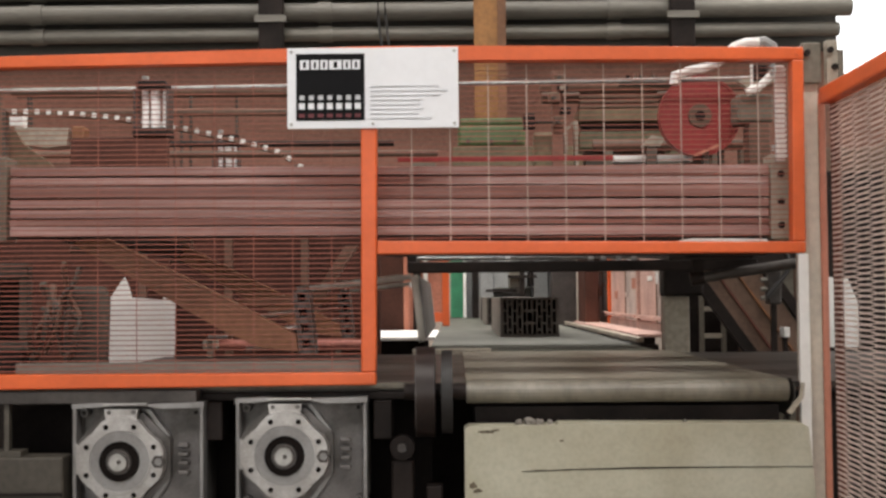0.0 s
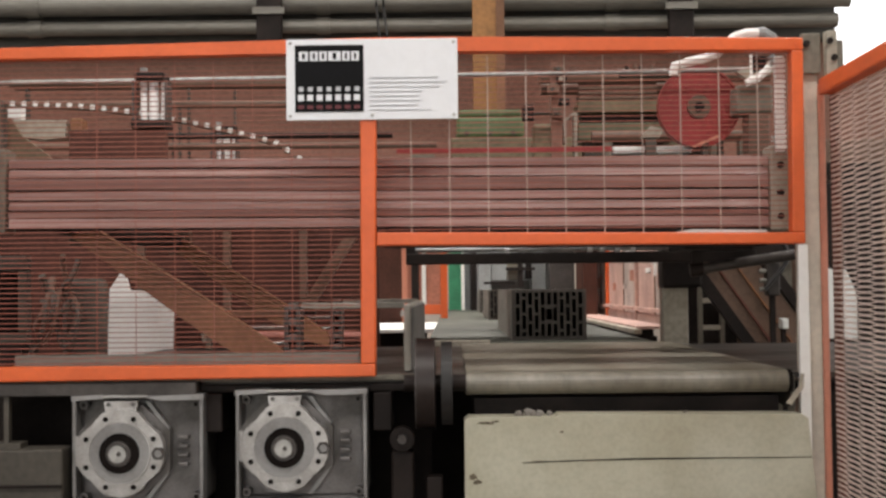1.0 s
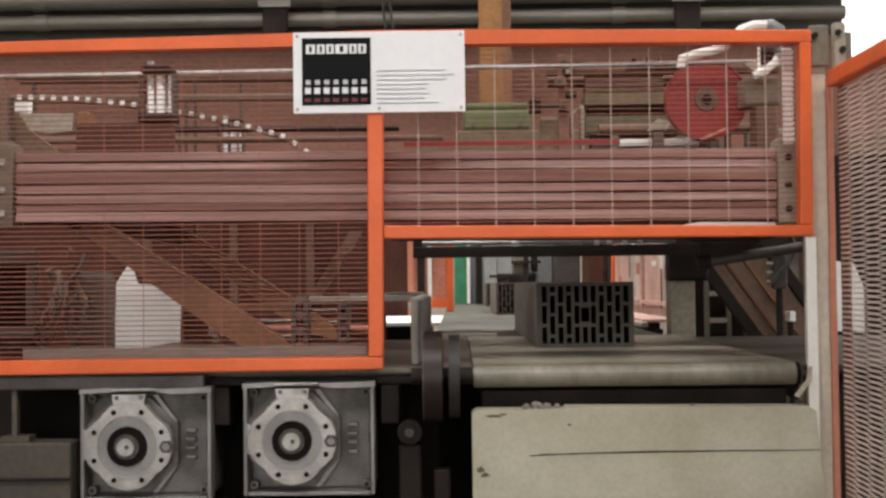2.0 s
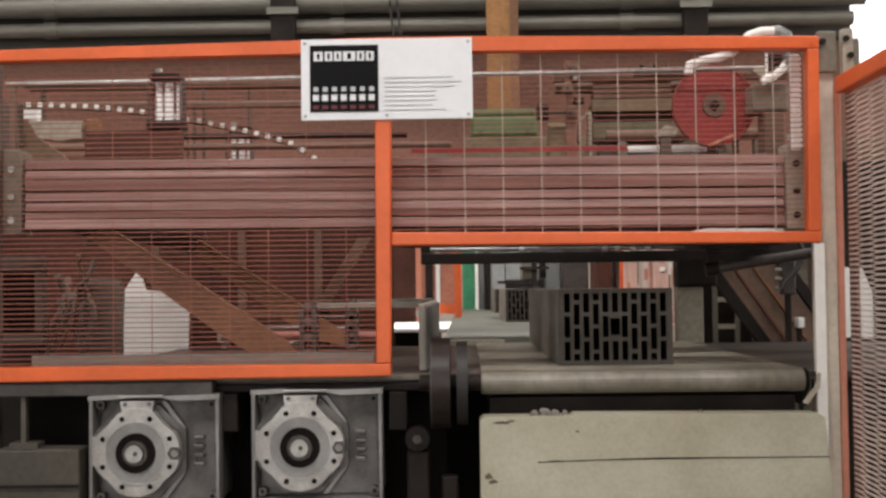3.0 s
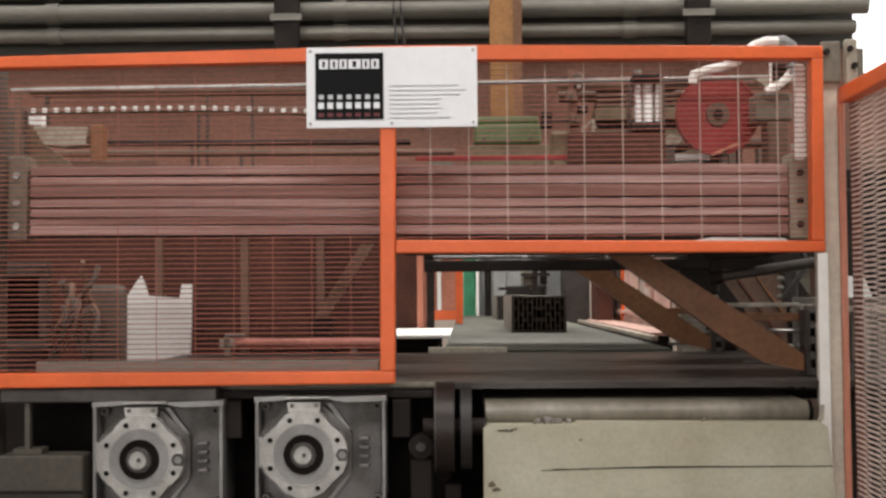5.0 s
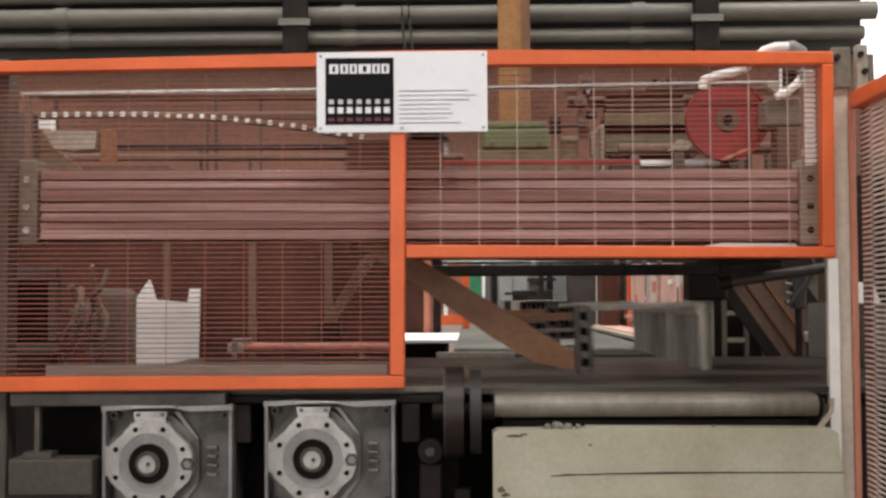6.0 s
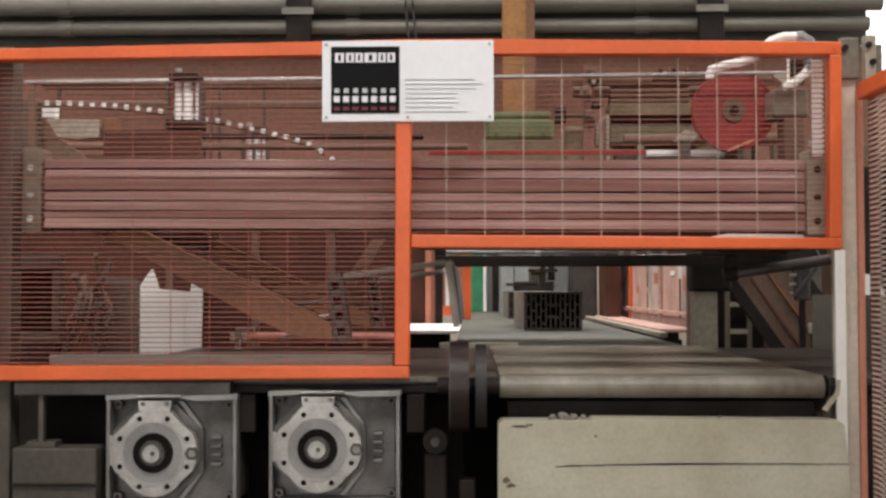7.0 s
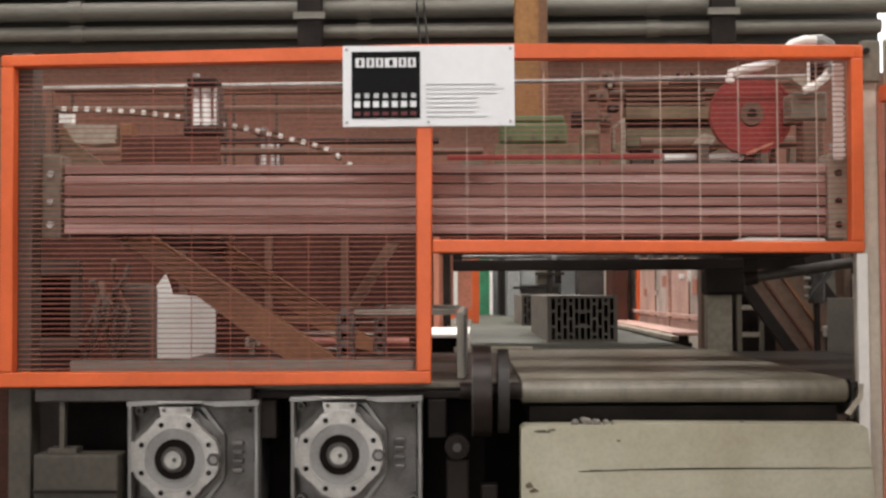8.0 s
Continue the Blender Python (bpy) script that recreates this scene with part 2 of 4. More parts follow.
def ducts():
    for z, r, x1, y in ((2.43, 0.032, 1.74, 2.46), (2.525, 0.042, 1.79, 2.44), (2.63, 0.036, 1.85, 2.46), (2.73, 0.045, 1.92, 2.44), (2.84, 0.04, 1.98, 2.46)):
        d = thing("duct", "long weathered grey pipe along the wall", "pipe", "pipes on the back wall")
        part("pipe", rod(B(), (-4.4, y, z), (x1, y, z), r, 16), DUCT, d, smooth=True)
        for x in (-3.2, -1.9, -0.6, 0.7):
            part("coupling", tube(B(), (x, y, z), (x + 0.06, y, z), r + 0.007, r - 0.002, 16), DUCT, d, smooth=True)
    for x in (-0.80, 1.02):
        p = thing("pipe_rack", "dark steel upright carrying the wall pipes", "pipe rack", "uprights of the pipe rack")
        part("upright", box(B(), x - 0.055, x + 0.055, 2.34, 2.385, 2.33, 3.2, 0.006), DARK, p)
        for z in (2.475, 2.68):
            part("clamp", box(B(), x - 0.07, x + 0.07, 2.325, 2.345, z - 0.015, z + 0.015), DUCT, p)


ducts()

for x in (-0.315, -0.285):
    q = thing("hanging_cable", "thin dark cable hanging down the wall", "cable", "cables on the back wall")
    part("cable", path_tube(B(), [(x + 0.012 * math.sin(k * 0.9 + 9 * x), 2.365, 3.3 - 0.09 * k) for k in range(12)], 0.006, 6), RUBBER, q, smooth=True)

# ochre column in front of the ducts
col = thing("column", "ochre painted steel column behind the guard", "column")
bm = B()
box(bm, 0.092, 0.216, 1.86, 1.88, 1.55, 5.99), box(bm, 0.092, 0.216, 2.02, 2.04, 1.55, 5.99), box(bm, 0.145, 0.165, 1.88, 2.02, 1.55, 5.99)
part("shaft", bm, OCHRE, col)
part("edge_strip", box(B(), 0.184, 0.218, 1.852, 1.859, 1.55, 5.99), ARM, col)


# ---------------------------------------------------------------- guard in front
def wires(bm, axis, x0, x1, z0, z1, y, pitch, r, depth=0.0):
    n = int(round(((z1 - z0) if axis == "x" else (x1 - x0)) / pitch))
    for i in range(n + 1):
        if axis == "x":
            z = z0 + (z1 - z0) * i / n
            box(bm, x0, x1, y - r, y + r, z - r, z + r)
        else:
            x = x0 + (x1 - x0) * i / n
            box(bm, x - r, x + r, y - r, y + r, z0, z1)


guard = thing("safety_guard", "orange steel guard frame with fine salmon wire mesh", "safety guard")
T = 0.0195
# the frame is slightly out of true: rails sag towards their ends
for nm, outline in (
        ("top_rail", [(-1.250, 1.812), (-0.22, 1.822), (0.864, 1.814), (0.864, 1.845), (0.02, 1.857), (-0.22, 1.857), (-1.250, 1.840)]),
        ("left_upright", [(-1.250, 1.0585), (-1.217, 1.0585), (-1.219, 1.8115), (-1.250, 1.8115)]),
        ("middle_upright", [(-0.226, 1.0577), (-0.190, 1.0577), (-0.183, 1.8215), (-0.223, 1.8215)]),
        ("right_upright", [(0.829, 1.3675), (0.861, 1.3675), (0.864, 1.8135), (0.835, 1.8135)]),
        ("lower_rail", [(-0.1855, 1.345), (0.861, 1.340), (0.861, 1.367), (-0.1855, 1.378)]),
        ("lower_rail", [(-1.250, 1.021), (-0.190, 1.027), (-0.190, 1.0572), (-1.250, 1.058)])):
    bm = prism(B(), outline, -T, T)
    bmesh.ops.bevel(bm, geom=list(bm.edges), offset=0.0035, segments=2, profile=0.5, affect="EDGES")
    part(nm, bm, ORANGE, guard)
bm = B()
wires(bm, "x", -1.219, -0.225, 1.064, 1.810, 0.012, 0.0125, 0.0011)
tagged(part("wire_mesh", bm, WIRE, guard, "fine salmon wires"), kind="stuff")
bm = B()
wires(bm, "z", -0.88, -0.30, 1.058, 1.812, 0.015, 0.0947, 0.0008)
tagged(part("upright_mesh", bm, WIRE, guard, "thin salmon upright wires"), kind="stuff")
bm = B()
wires(bm, "x", -0.184, 0.830, 1.385, 1.812, 0.012, 0.0125, 0.0010)
tagged(part("wire_mesh", bm, WIRE, guard, "fine salmon wires"), kind="stuff")
bm = B()
wires(bm, "z", -0.1, 0.757, 1.372, 1.814, 0.009, 0.0947, 0.0013)
tagged(part("upright_mesh", bm, SIDE_WIRE, guard, "pale upright wires"), kind="stuff")
for x, z in ((-1.235, 1.826), (0.849, 1.829), (0.846, 1.354), (-0.207, 1.042)):
    part("bolt", rod(B(), (x, -T - 0.003, z), (x, -T + 0.001, z), 0.006, 8), ORANGE, guard)

# posts that carry the guard
for x0, x1, y0, mat, lab, strip in ((0.867, 0.912, 0.03, POST, "cream steel machine post with a pale edge", (0.842, 0.8665)), (-1.244, -1.187, 0.03, SHADED_OLIVE, "olive steel machine post, shade put into its paint", None)):
    p = thing("machine_post", lab, "post", "machine posts")
    part("shaft", box(B(), x0, x1, y0, y0 + 0.07, 0.0, 1.855, 0.004), mat, p)
    part("foot_plate", box(B(), x0 - 0.04, x1 + 0.04, y0 - 0.03, y0 + 0.1, 0.0, 0.012), mat, p)
    if strip:
        part("edge_strip", box(B(), strip[0], strip[1], -0.018, -0.006, 0.3, 1.337), STRIP, p, "white painted edge strip")
        for z in (0.5, 0.95, 1.25):
            part("strip_tab", box(B(), strip[1] - 0.008, strip[1] + 0.002, -0.0055, y0 - 0.0005, z, z + 0.02), mat, p)
        # salmon strip added for the guard's orange reflected on the post edge
        part("reflection_strip", box(B(), x1 + 0.0005, x1 + 0.017, y0 - 0.004, y0 + 0.05, 0.05, 1.74, 0.005), PALE_SALMON, p, "salmon strip painted as orange reflected on the post")
        part("top_bracket", box(B(), x0 + 0.002, x1 + 0.005, 0.012, 0.029, 1.76, 1.862, 0.004), OLIVE, p)
        part("corner_plate", box(B(), x1 + 0.018, x1 + 0.046, 0.012, 0.04, 1.755, 1.868, 0.003), CREAM, p, "pale drilled corner plate")
        part("plate_lip", box(B(), x1 + 0.0465, x1 + 0.062, 0.016, 0.036, 1.77, 1.845, 0.003), OLIVE, p)
        for bx, bz in ((0.880, 1.835), (x1 + 0.026, 1.842), (x1 + 0.036, 1.80)):
            part("bolt", rod(B(), (bx, 0.002, bz), (bx, 0.0115, bz), 0.008, 8), DARK, p)


def side_guard():
    g = thing("side_guard", "orange framed guard panel with pale expanded metal mesh", "safety guard")
    X = 0.922
    # orange upright given red brown, so its shade is in the colour
    part("corner_upright", box(B(), X + 0.008, X + 0.024, -0.035, 0.0, 0.05, 1.7045, 0.004), BROWNRED, g, "orange corner upright painted red brown for shade")
    part("end_upright", box(B(), X - 0.018, X + 0.018, -1.70, -1.665, 0.05, 1.745, 0.004), ORANGE, g)
    part("top_rail", box(B(), X - 0.018, X + 0.018, -1.664, 0.0, 1.705, 1.745, 0.004), ORANGE, g)
    part("bottom_rail", box(B(), X - 0.018, X + 0.018, -1.664, -0.0355, 0.05, 0.09, 0.004), ORANGE, g)
    bm = B()
    # expanded metal: zigzag strands that meet their neighbours at the bonds
    half, pitch, way, n = 0.0011, 0.0064, 0.098, 16
    for i in range(250):
        z = 0.097 + i * pitch
        ring = None
        for k in range(2 * n):
            y = -0.037 - (k // 2) * way - (0.45 * way if k % 2 else 0.0)
            zk = z + (0.5 * pitch - half) * (1 if (k // 2 + i) % 2 else -1)
            q = [bm.verts.new((X + dx, y, zk + dz)) for dx, dz in ((-0.0016, -half), (0.0016, -half), (0.0016, half), (-0.0016, half))]
            if ring:
                for a in range(4):
                    bm.faces.new((ring[a], ring[(a + 1) % 4], q[(a + 1) % 4], q[a]))
            ring = q
    tagged(part("expanded_mesh", bm, PALE, g, "pale expanded metal mesh"), kind="stuff")


side_guard()


def sign():
    s = thing("sign_board", "white company sign with black square on the guard", "sign")
    part("board", box(B(), -0.403, 0.017, -0.026, -0.0205, 1.654, 1.853, 0.001), SIGN, s)
    y0, y1 = -0.0285, -0.0262
    part("black_square", box(B(), -0.381, -0.213, y0, y1, 1.674, 1.838), SIGN_BLACK, s, "black printed square")
    for x0, x1 in ((-0.371, -0.349), (-0.344, -0.325), (-0.321, -0.303), (-0.299, -0.269), (-0.265, -0.247), (-0.243, -0.224)):
        w = (x1 - x0) * 0.34
        for bx in (x0, x1 - w):
            part("wordmark_bar", box(B(), bx, bx + w, y0 - 0.002, y0 - 0.0003, 1.799, 1.822), SIGN, s)
        part("wordmark_bar", box(B(), x0 + w + 0.0002, x1 - w - 0.0002, y0 - 0.002, y0 - 0.0003, 1.799, 1.803), SIGN, s)
        part("wordmark_bar", box(B(), x0 + w + 0.0002, x1 - w - 0.0002, y0 - 0.002, y0 - 0.0003, 1.818, 1.822), SIGN, s)
    for k in range(7):
        x = -0.374 + k * 0.0228
        part("white_mark", box(B(), x, x + 0.0145, y0 - 0.002, y0 - 0.0003, 1.701, 1.716), SIGN, s)
        part("grey_mark", box(B(), x + 0.002, x + 0.0135, y0 - 0.002, y0 - 0.0003, 1.724, 1.735), SIGN_GREY, s)
        part("red_mark", box(B(), x, x + 0.0145, y0 - 0.002, y0 - 0.0003, 1.681, 1.690), SIGN_RED, s)
    for k, w in enumerate((0.168, 0.19, 0.172, 0.128, 0.122, 0.13, 0.118, 0.15)):
        z = 1.757 - k * 0.0113
        part("text_line", box(B(), -0.199, -0.199 + w, y0, y1, z - 0.0011, z + 0.0011), SIGN_GREY, s, "thin grey line of print")
    for x, z in ((-0.393, 1.843), (0.007, 1.843), (-0.393, 1.664), (0.007, 1.664), (-0.193, 1.664)):
        part("rivet", rod(B(), (x, -0.0285, z), (x, -0.0255, z), 0.004, 8), STEEL, s)


sign()


# ---------------------------------------------------------------- the beam of slats behind the guard
def slat_beam():
    b = thing("slatted_beam", "mauve grey beam of long horizontal slats", "machine beam")
    zs = [1.396, 1.424, 1.442, 1.468, 1.494, 1.526, 1.551, 1.576]
    for k, (z0, z1) in enumerate(zip(zs, zs[1:])):
        gap = (0.0015, 0.003, 0.002, 0.0042, 0.002, 0.0035, 0.002)[k]
        lean = (0.004, -0.003, 0.006, 0.002, -0.004, 0.005, 0.001)[k]
        bm = box(B(), -1.14, 0.795, 0.10, 0.125, z0 + 0.0012, z1 - gap)
        for vert in bm.verts:
            vert.co.y += lean * (1 if vert.co.z > 0.5 * (z0 + z1) else -0.3)
        bmesh.ops.bevel(bm, geom=list(bm.edges), offset=0.002, segments=2, profile=0.5, affect="EDGES")
        part("slat", bm, MAUVE, b)
    part("lower_flange", box(B(), -0.18, 0.79, 0.11, 0.15, 1.345, 1.3935), DARK, b)
    part("core", box(B(), -1.135, 0.79, 0.1355, 0.16, 1.394, 1.578), DARK, b)
    for x in (0.797, -1.195):
        e = part("end_bracket", box(B(), x, x + 0.05, 0.09, 0.17, 1.385, 1.60, 0.004), CREAM if x > 0 else OLIVE, b, "drilled end bracket")
        for z in (1.42, 1.48, 1.55):
            part("bolt", rod(B(), (x + 0.025, 0.083, z), (x + 0.025, 0.0895, z), 0.009, 8), STEEL if x < 0 else DARK, e)
    b.matrix_basis = pose(0, 0, -0.0015, 0, 0.35, 0)
    return b


slat_beam()

pb = thing("pale_strip", "pale worn strip at the foot of the slatted beam", "strip")
part("strip", prism(B(), [(0.53, 1.369), (0.795, 1.3685), (0.785, 1.378), (0.60, 1.381)], 0.06, 0.09), WHITE, pb)
sl = thing("sill_strip", "grey steel sill along the slide table", "sill")
part("strip", box(B(), -1.10, -0.235, 0.058, 0.0745, 1.0265, 1.082, 0.003), DUCT, sl)

# upper rail, red bar and lower dark rails
r = thing("guide_rail", "thin bright steel guide rail above the beam", "rail")
part("rail", rod(B(), (-1.32, 0.47, 1.841), (0.90, 0.47, 1.855), 0.0065, 10), STEEL, r, smooth=True)
for x in (-1.30, 0.88):
    part("support", box(B(), x - 0.008, x + 0.008, 0.464, 0.476, 1.60, 1.836), BROWNBOX, r)
part("base_beam", box(B(), -1.32, 0.92, 0.44, 0.50, 1.555, 1.5995, 0.004), DARK, r)
r = thing("red_bar", "red painted bar with a worn pale end", "bar")
part("bar", box(B(), -0.16, 0.47, 0.56, 0.585, 1.636, 1.651, 0.002), RED, r)
part("pale_end", box(B(), 0.471, 0.70, 0.553, 0.592, 1.628, 1.648, 0.003), WHITE, r, "worn white end")
part("bracket", box(B(), -0.12, -0.05, 0.55, 0.60, 1.5995, 1.6315), OLIVE, r)
part("bracket", box(B(), 0.60, 0.66, 0.55, 0.60, 1.5995, 1.6275), OLIVE, r)
part("base", box(B(), -0.2, 0.75, 0.53, 0.62, 1.56, 1.599), DARK, r)
r = thing("cross_rail", "dark steel rail hung over the conveyor", "rail")
part("rail", box(B(), -0.15, 0.98, 0.935, 0.965, 1.3175, 1.3535, 0.004), DARK, r)
part("hanger", box(B(), -0.15, -0.12, 0.94, 0.96, 1.354, 1.60), DARK, r)
part("hanger", box(B(), 0.93, 0.965, 0.94, 0.96, 1.354, 1.5295), DARK, r)
r = thing("steel_rod", "polished steel rod over the conveyor", "rod")
part("rod", rod(B(), (-0.15, 0.985, 1.366), (0.93, 0.985, 1.366), 0.008, 12), STEEL, r, smooth=True)
# white rings added as glare spots along the rod, no real fittings
for x in (0.17, 0.44, 0.48, 0.53, 0.58):
    part("glare_collar", tube(B(), (x, 0.985, 1.366), (x + 0.016, 0.985, 1.366), 0.012, 0.0075, 14), CHROME_GLARE, r, smooth=True)
part("end_hanger", box(B(), 0.90, 0.925, 0.975, 0.995, 1.3745, 1.5295), DARK, r)
dk = thing("machine_deck", "dark steel deck carried over the conveyor", "deck")
for y0, y1 in ((0.40, 0.66), (0.80, 1.13)):
    part("plate", box(B(), 0.20, 1.08, y0, y1, 1.53, 1.5548), DARK, dk)
part("beam", box(B(), 0.94, 1.0, 0.6605, 0.7995, 1.53, 1.5548), DARK, dk)
part("beam", box(B(), 0.82, 0.94, 1.1305, 1.84, 1.53, 1.5548), DARK, dk)


# ---------------------------------------------------------------- right of the conveyor: knife post, tube, wire frame
p = thing("knife_post", "grey green steel post beside the conveyor", "post")
part("shaft", box(B(), 0.816, 0.912, 1.74, 1.80, 0.0, 1.2345, 0.004), CREAM, p)
part("head", box(B(), 0.812, 0.965, 1.72, 1.84, 1.235, 1.5295, 0.012), DARK, p, "dark head block")
h = thing("cylinder_tube", "dark grey tilted air cylinder", "cylinder")
part("barrel", rod(B(), (0.685, 0.35, 1.287), (0.99, 0.33, 1.331), 0.0145, 16), GUN, h, smooth=True)
part("end_cap", rod(B(), (0.65, 0.352, 1.282), (0.6845, 0.35, 1.2868), 0.02, 12), DARK, h)
part("mount", box(B(), 0.60, 0.78, 0.16, 0.40, 1.335, 1.3878, 0.005), DARK, h)
part("mount_ear", box(B(), 0.655, 0.685, 0.34, 0.365, 1.30, 1.3348), DARK, h)
fr = thing("wire_cutting_frame", "brown leaning cutting frame with slanted bars", "cutting frame")
for k, (mat, w, off) in enumerate(((DARK, 0.055, 0.0), (BROWNBOX, 0.055, 0.057), (BROWNRED, 0.010, 0.114), (BROWNBOX, 0.068, 0.126), (ARM, 0.010, 0.197), (BROWNBOX, 0.09, 0.209), (DARK, 0.05, 0.31))):
    x, z = 0.93 + off, 1.36
    part("slanted_bar", prism(B(), [(x, z), (x + w, z), (x + w + 0.28, 0.96), (x + 0.28, 0.96)], 1.98 + 0.01 * (k % 2), 2.02), mat, fr)
part("top_beam", box(B(), 0.90, 1.40, 1.96, 2.04, 1.361, 1.41, 0.004), DARK, fr)
part("bottom_beam", box(B(), 1.12, 1.75, 1.96, 2.04, 0.90, 0.959, 0.004), DARK, fr)
part("foot", box(B(), 1.5, 1.58, 1.96, 2.04, 0.0, 0.8995), DARK, fr)
part("leg", box(B(), 1.33, 1.40, 2.045, 2.09, 0.0, 1.41), OLIVE, fr)
dh = thing("machine_housing", "dark brown machine housing beside the conveyor", "machine housing")
part("cabinet", box(B(), 1.04, 1.44, 3.05, 3.16, 0.0, 1.75, 0.01), BROWNBOX, dh)
part("door", box(B(), 1.08, 1.40, 3.04, 3.0495, 0.3, 1.6, 0.003), DARK, dh)
s = thing("step_rack", "small pale steel ladder rack", "rack")
for x in (1.185, 1.29):
    part("side_rail", box(B(), x, x + 0.02, 2.9, 2.93, 0.0, 1.31), OLIVE, s)
for z in (1.03, 1.16, 1.275):
    part("rung", box(B(), 1.2055, 1.2895, 2.9, 2.93, z, z + 0.022), CREAM, s)
b = thing("white_block", "small pale block beside the conveyor", "block")
part("block", box(B(), 1.285, 1.31, 1.78, 1.84, 1.07, 1.11, 0.004), WHITE, b)
part("stand", box(B(), 1.29, 1.305, 1.80, 1.82, 0.0, 1.0695), DARK, b)
v = thing("valve_block", "small dark valve block with fittings", "valve")
part("body", box(B(), 1.22, 1.27, 1.74, 1.80, 1.20, 1.33, 0.006), GUN, v)
for z in (1.225, 1.26, 1.295):
    part("fitting", rod(B(), (1.195, 1.76, z), (1.2195, 1.76, z), 0.009, 8), DUCT, v)
part("stand", box(B(), 1.235, 1.255, 1.76, 1.78, 0.0, 1.1995), DARK, v)
hs = thing("hose", "black bent rubber hose", "hose")
part("hose", path_tube(B(), [(1.24 + 0.05 * math.sin(k * 0.45), 1.70, 1.44 - 0.024 * k) for k in range(10)], 0.009), RUBBER, hs, smooth=True)
part("clamp", box(B(), 1.225, 1.255, 1.69, 1.80, 1.3305, 1.35), DARK, hs)

# housing behind the side guard, with a white board in place of a daylight opening
hb = thing("machine_housing", "dark brown machine housing behind the side guard", "machine housing")
part("cabinet", box(B(), 1.45, 3.2, 2.1, 3.4, 0.0, 1.85, 0.01), BROWNBOX, hb)
for k in range(5):
    part("panel", box(B(), 1.48 + k * 0.34, 1.79 + k * 0.34, 2.085, 2.0995, 0.1, 1.75, 0.004), (DARK, RUST, DARK, RUST, DARK)[k], hb)
wb = thing("daylight_board", "white board standing in for a bright daylight opening", "board", "white boards")
part("board", prism(B(), [(1.47, 1.02), (1.66, 1.02), (1.66, 1.20), (1.62, 1.30), (1.47, 1.315)], 2.03, 2.05), WHITE, wb)
part("stand", box(B(), 1.50, 1.63, 2.035, 2.06, 0.0, 1.0195), DARK, wb)


# ---------------------------------------------------------------- gear units under the guard
def gear_unit():
    g = thing("gear_unit", "cast aluminium worm gear unit with bolted round flange", "gear unit", "gear units under the guard")
    w, h, d = 0.160, 0.137, 0.052
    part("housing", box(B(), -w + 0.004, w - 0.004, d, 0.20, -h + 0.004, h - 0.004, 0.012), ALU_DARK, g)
    # thin uneven rim round the recessed face
    bm = B()
    box(bm, -w, -w + 0.009, 0.0, d - 0.0005, -h, h - 0.004, 0.003), box(bm, w - 0.010, w, 0.004, d - 0.0005, -h, h - 0.006, 0.003)
    prism(bm, [(-w - 0.002, h - 0.012), (-0.055, h - 0.006), (0.02, h - 0.006), (0.06, h - 0.013), (w + 0.002, h - 0.011), (w + 0.002, h + 0.003), (0.10, h + 0.001), (0.03, h - 0.0005), (-0.06, h), (-0.09, h + 0.003), (-w - 0.002, h)], 0.0, d - 0.0005)
    box(bm, -w + 0.010, w - 0.011, 0.0, d - 0.0005, -h, -h + 0.010, 0.003)
    part("rim", bm, ALU_MID, g)
    part("top_lip", box(B(), -0.085, 0.025, -0.006, -0.0005, h - 0.005, h + 0.002, 0.002), STEEL, g, "bright lip on the top edge of the rim")
    for sx in (-1, 1):
        for sz in (-1, 1):
            x, z = sx * (w - 0.022), sz * (h - 0.024)
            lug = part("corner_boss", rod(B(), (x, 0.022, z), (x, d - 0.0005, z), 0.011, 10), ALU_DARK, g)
            part("hole", rod(B(), (x, 0.0205, z), (x, 0.0218, z), 0.005, 8), BLACK, lug)
    cx = -0.038
    eighth = [math.pi / 8 + k * math.pi / 4 for k in range(8)]
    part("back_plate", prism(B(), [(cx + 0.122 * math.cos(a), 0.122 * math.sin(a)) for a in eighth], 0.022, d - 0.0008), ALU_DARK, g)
    # bolted flange: lobes in pairs, joined to the rim above by a neck
    outline = []
    for k in range(8):
        m = k * math.pi / 4
        for off, r in ((-0.54, 0.101), (-0.45, 0.106), (-0.22, 0.108), (0.0, 0.107), (0.22, 0.108), (0.45, 0.106), (0.54, 0.101)) if k % 2 == 0 else ((-0.16, 0.0965), (0.0, 0.096), (0.16, 0.0965)):
            outline.append((cx + r * math.cos(m + off), r * math.sin(m + off)))
    bm = prism(B(), outline, -0.020, 0.0115)
    rim_edges = [e for e in bm.edges if all(v.co.y < -0.019 for v in e.verts)]
    bmesh.ops.bevel(bm, geom=rim_edges, offset=0.003, segments=2, profile=0.5, affect="EDGES")
    part("flange", bm, ALU, g)
    part("neck", prism(B(), [(cx - 0.038, 0.098), (cx + 0.036, 0.098), (cx + 0.040, h - 0.013), (cx - 0.042, h - 0.013)], -0.008, 0.0113), ALU, g)
    part("side_neck", prism(B(), [(-w + 0.0095, -0.034), (cx - 0.098, -0.036), (cx - 0.098, 0.036), (-w + 0.0095, 0.040)], -0.004, 0.0113), ALU, g)
    for x in (cx - 0.030, cx + 0.030):
        part("neck_bolt", rod(B(), (x, -0.012, 0.117), (x, -0.0083, 0.117), 0.0055, 8), ALU_DARK, g)
    part("flange_ring", tube(B(), (cx, -0.0228, 0), (cx, -0.0202, 0), 0.073, 0.0485, 40), ALU_MID, g, smooth=True)
    part("ring_edge", tube(B(), (cx, -0.0245, 0), (cx, -0.0202, 0), 0.0765, 0.0733, 40), ALU, g, smooth=True)
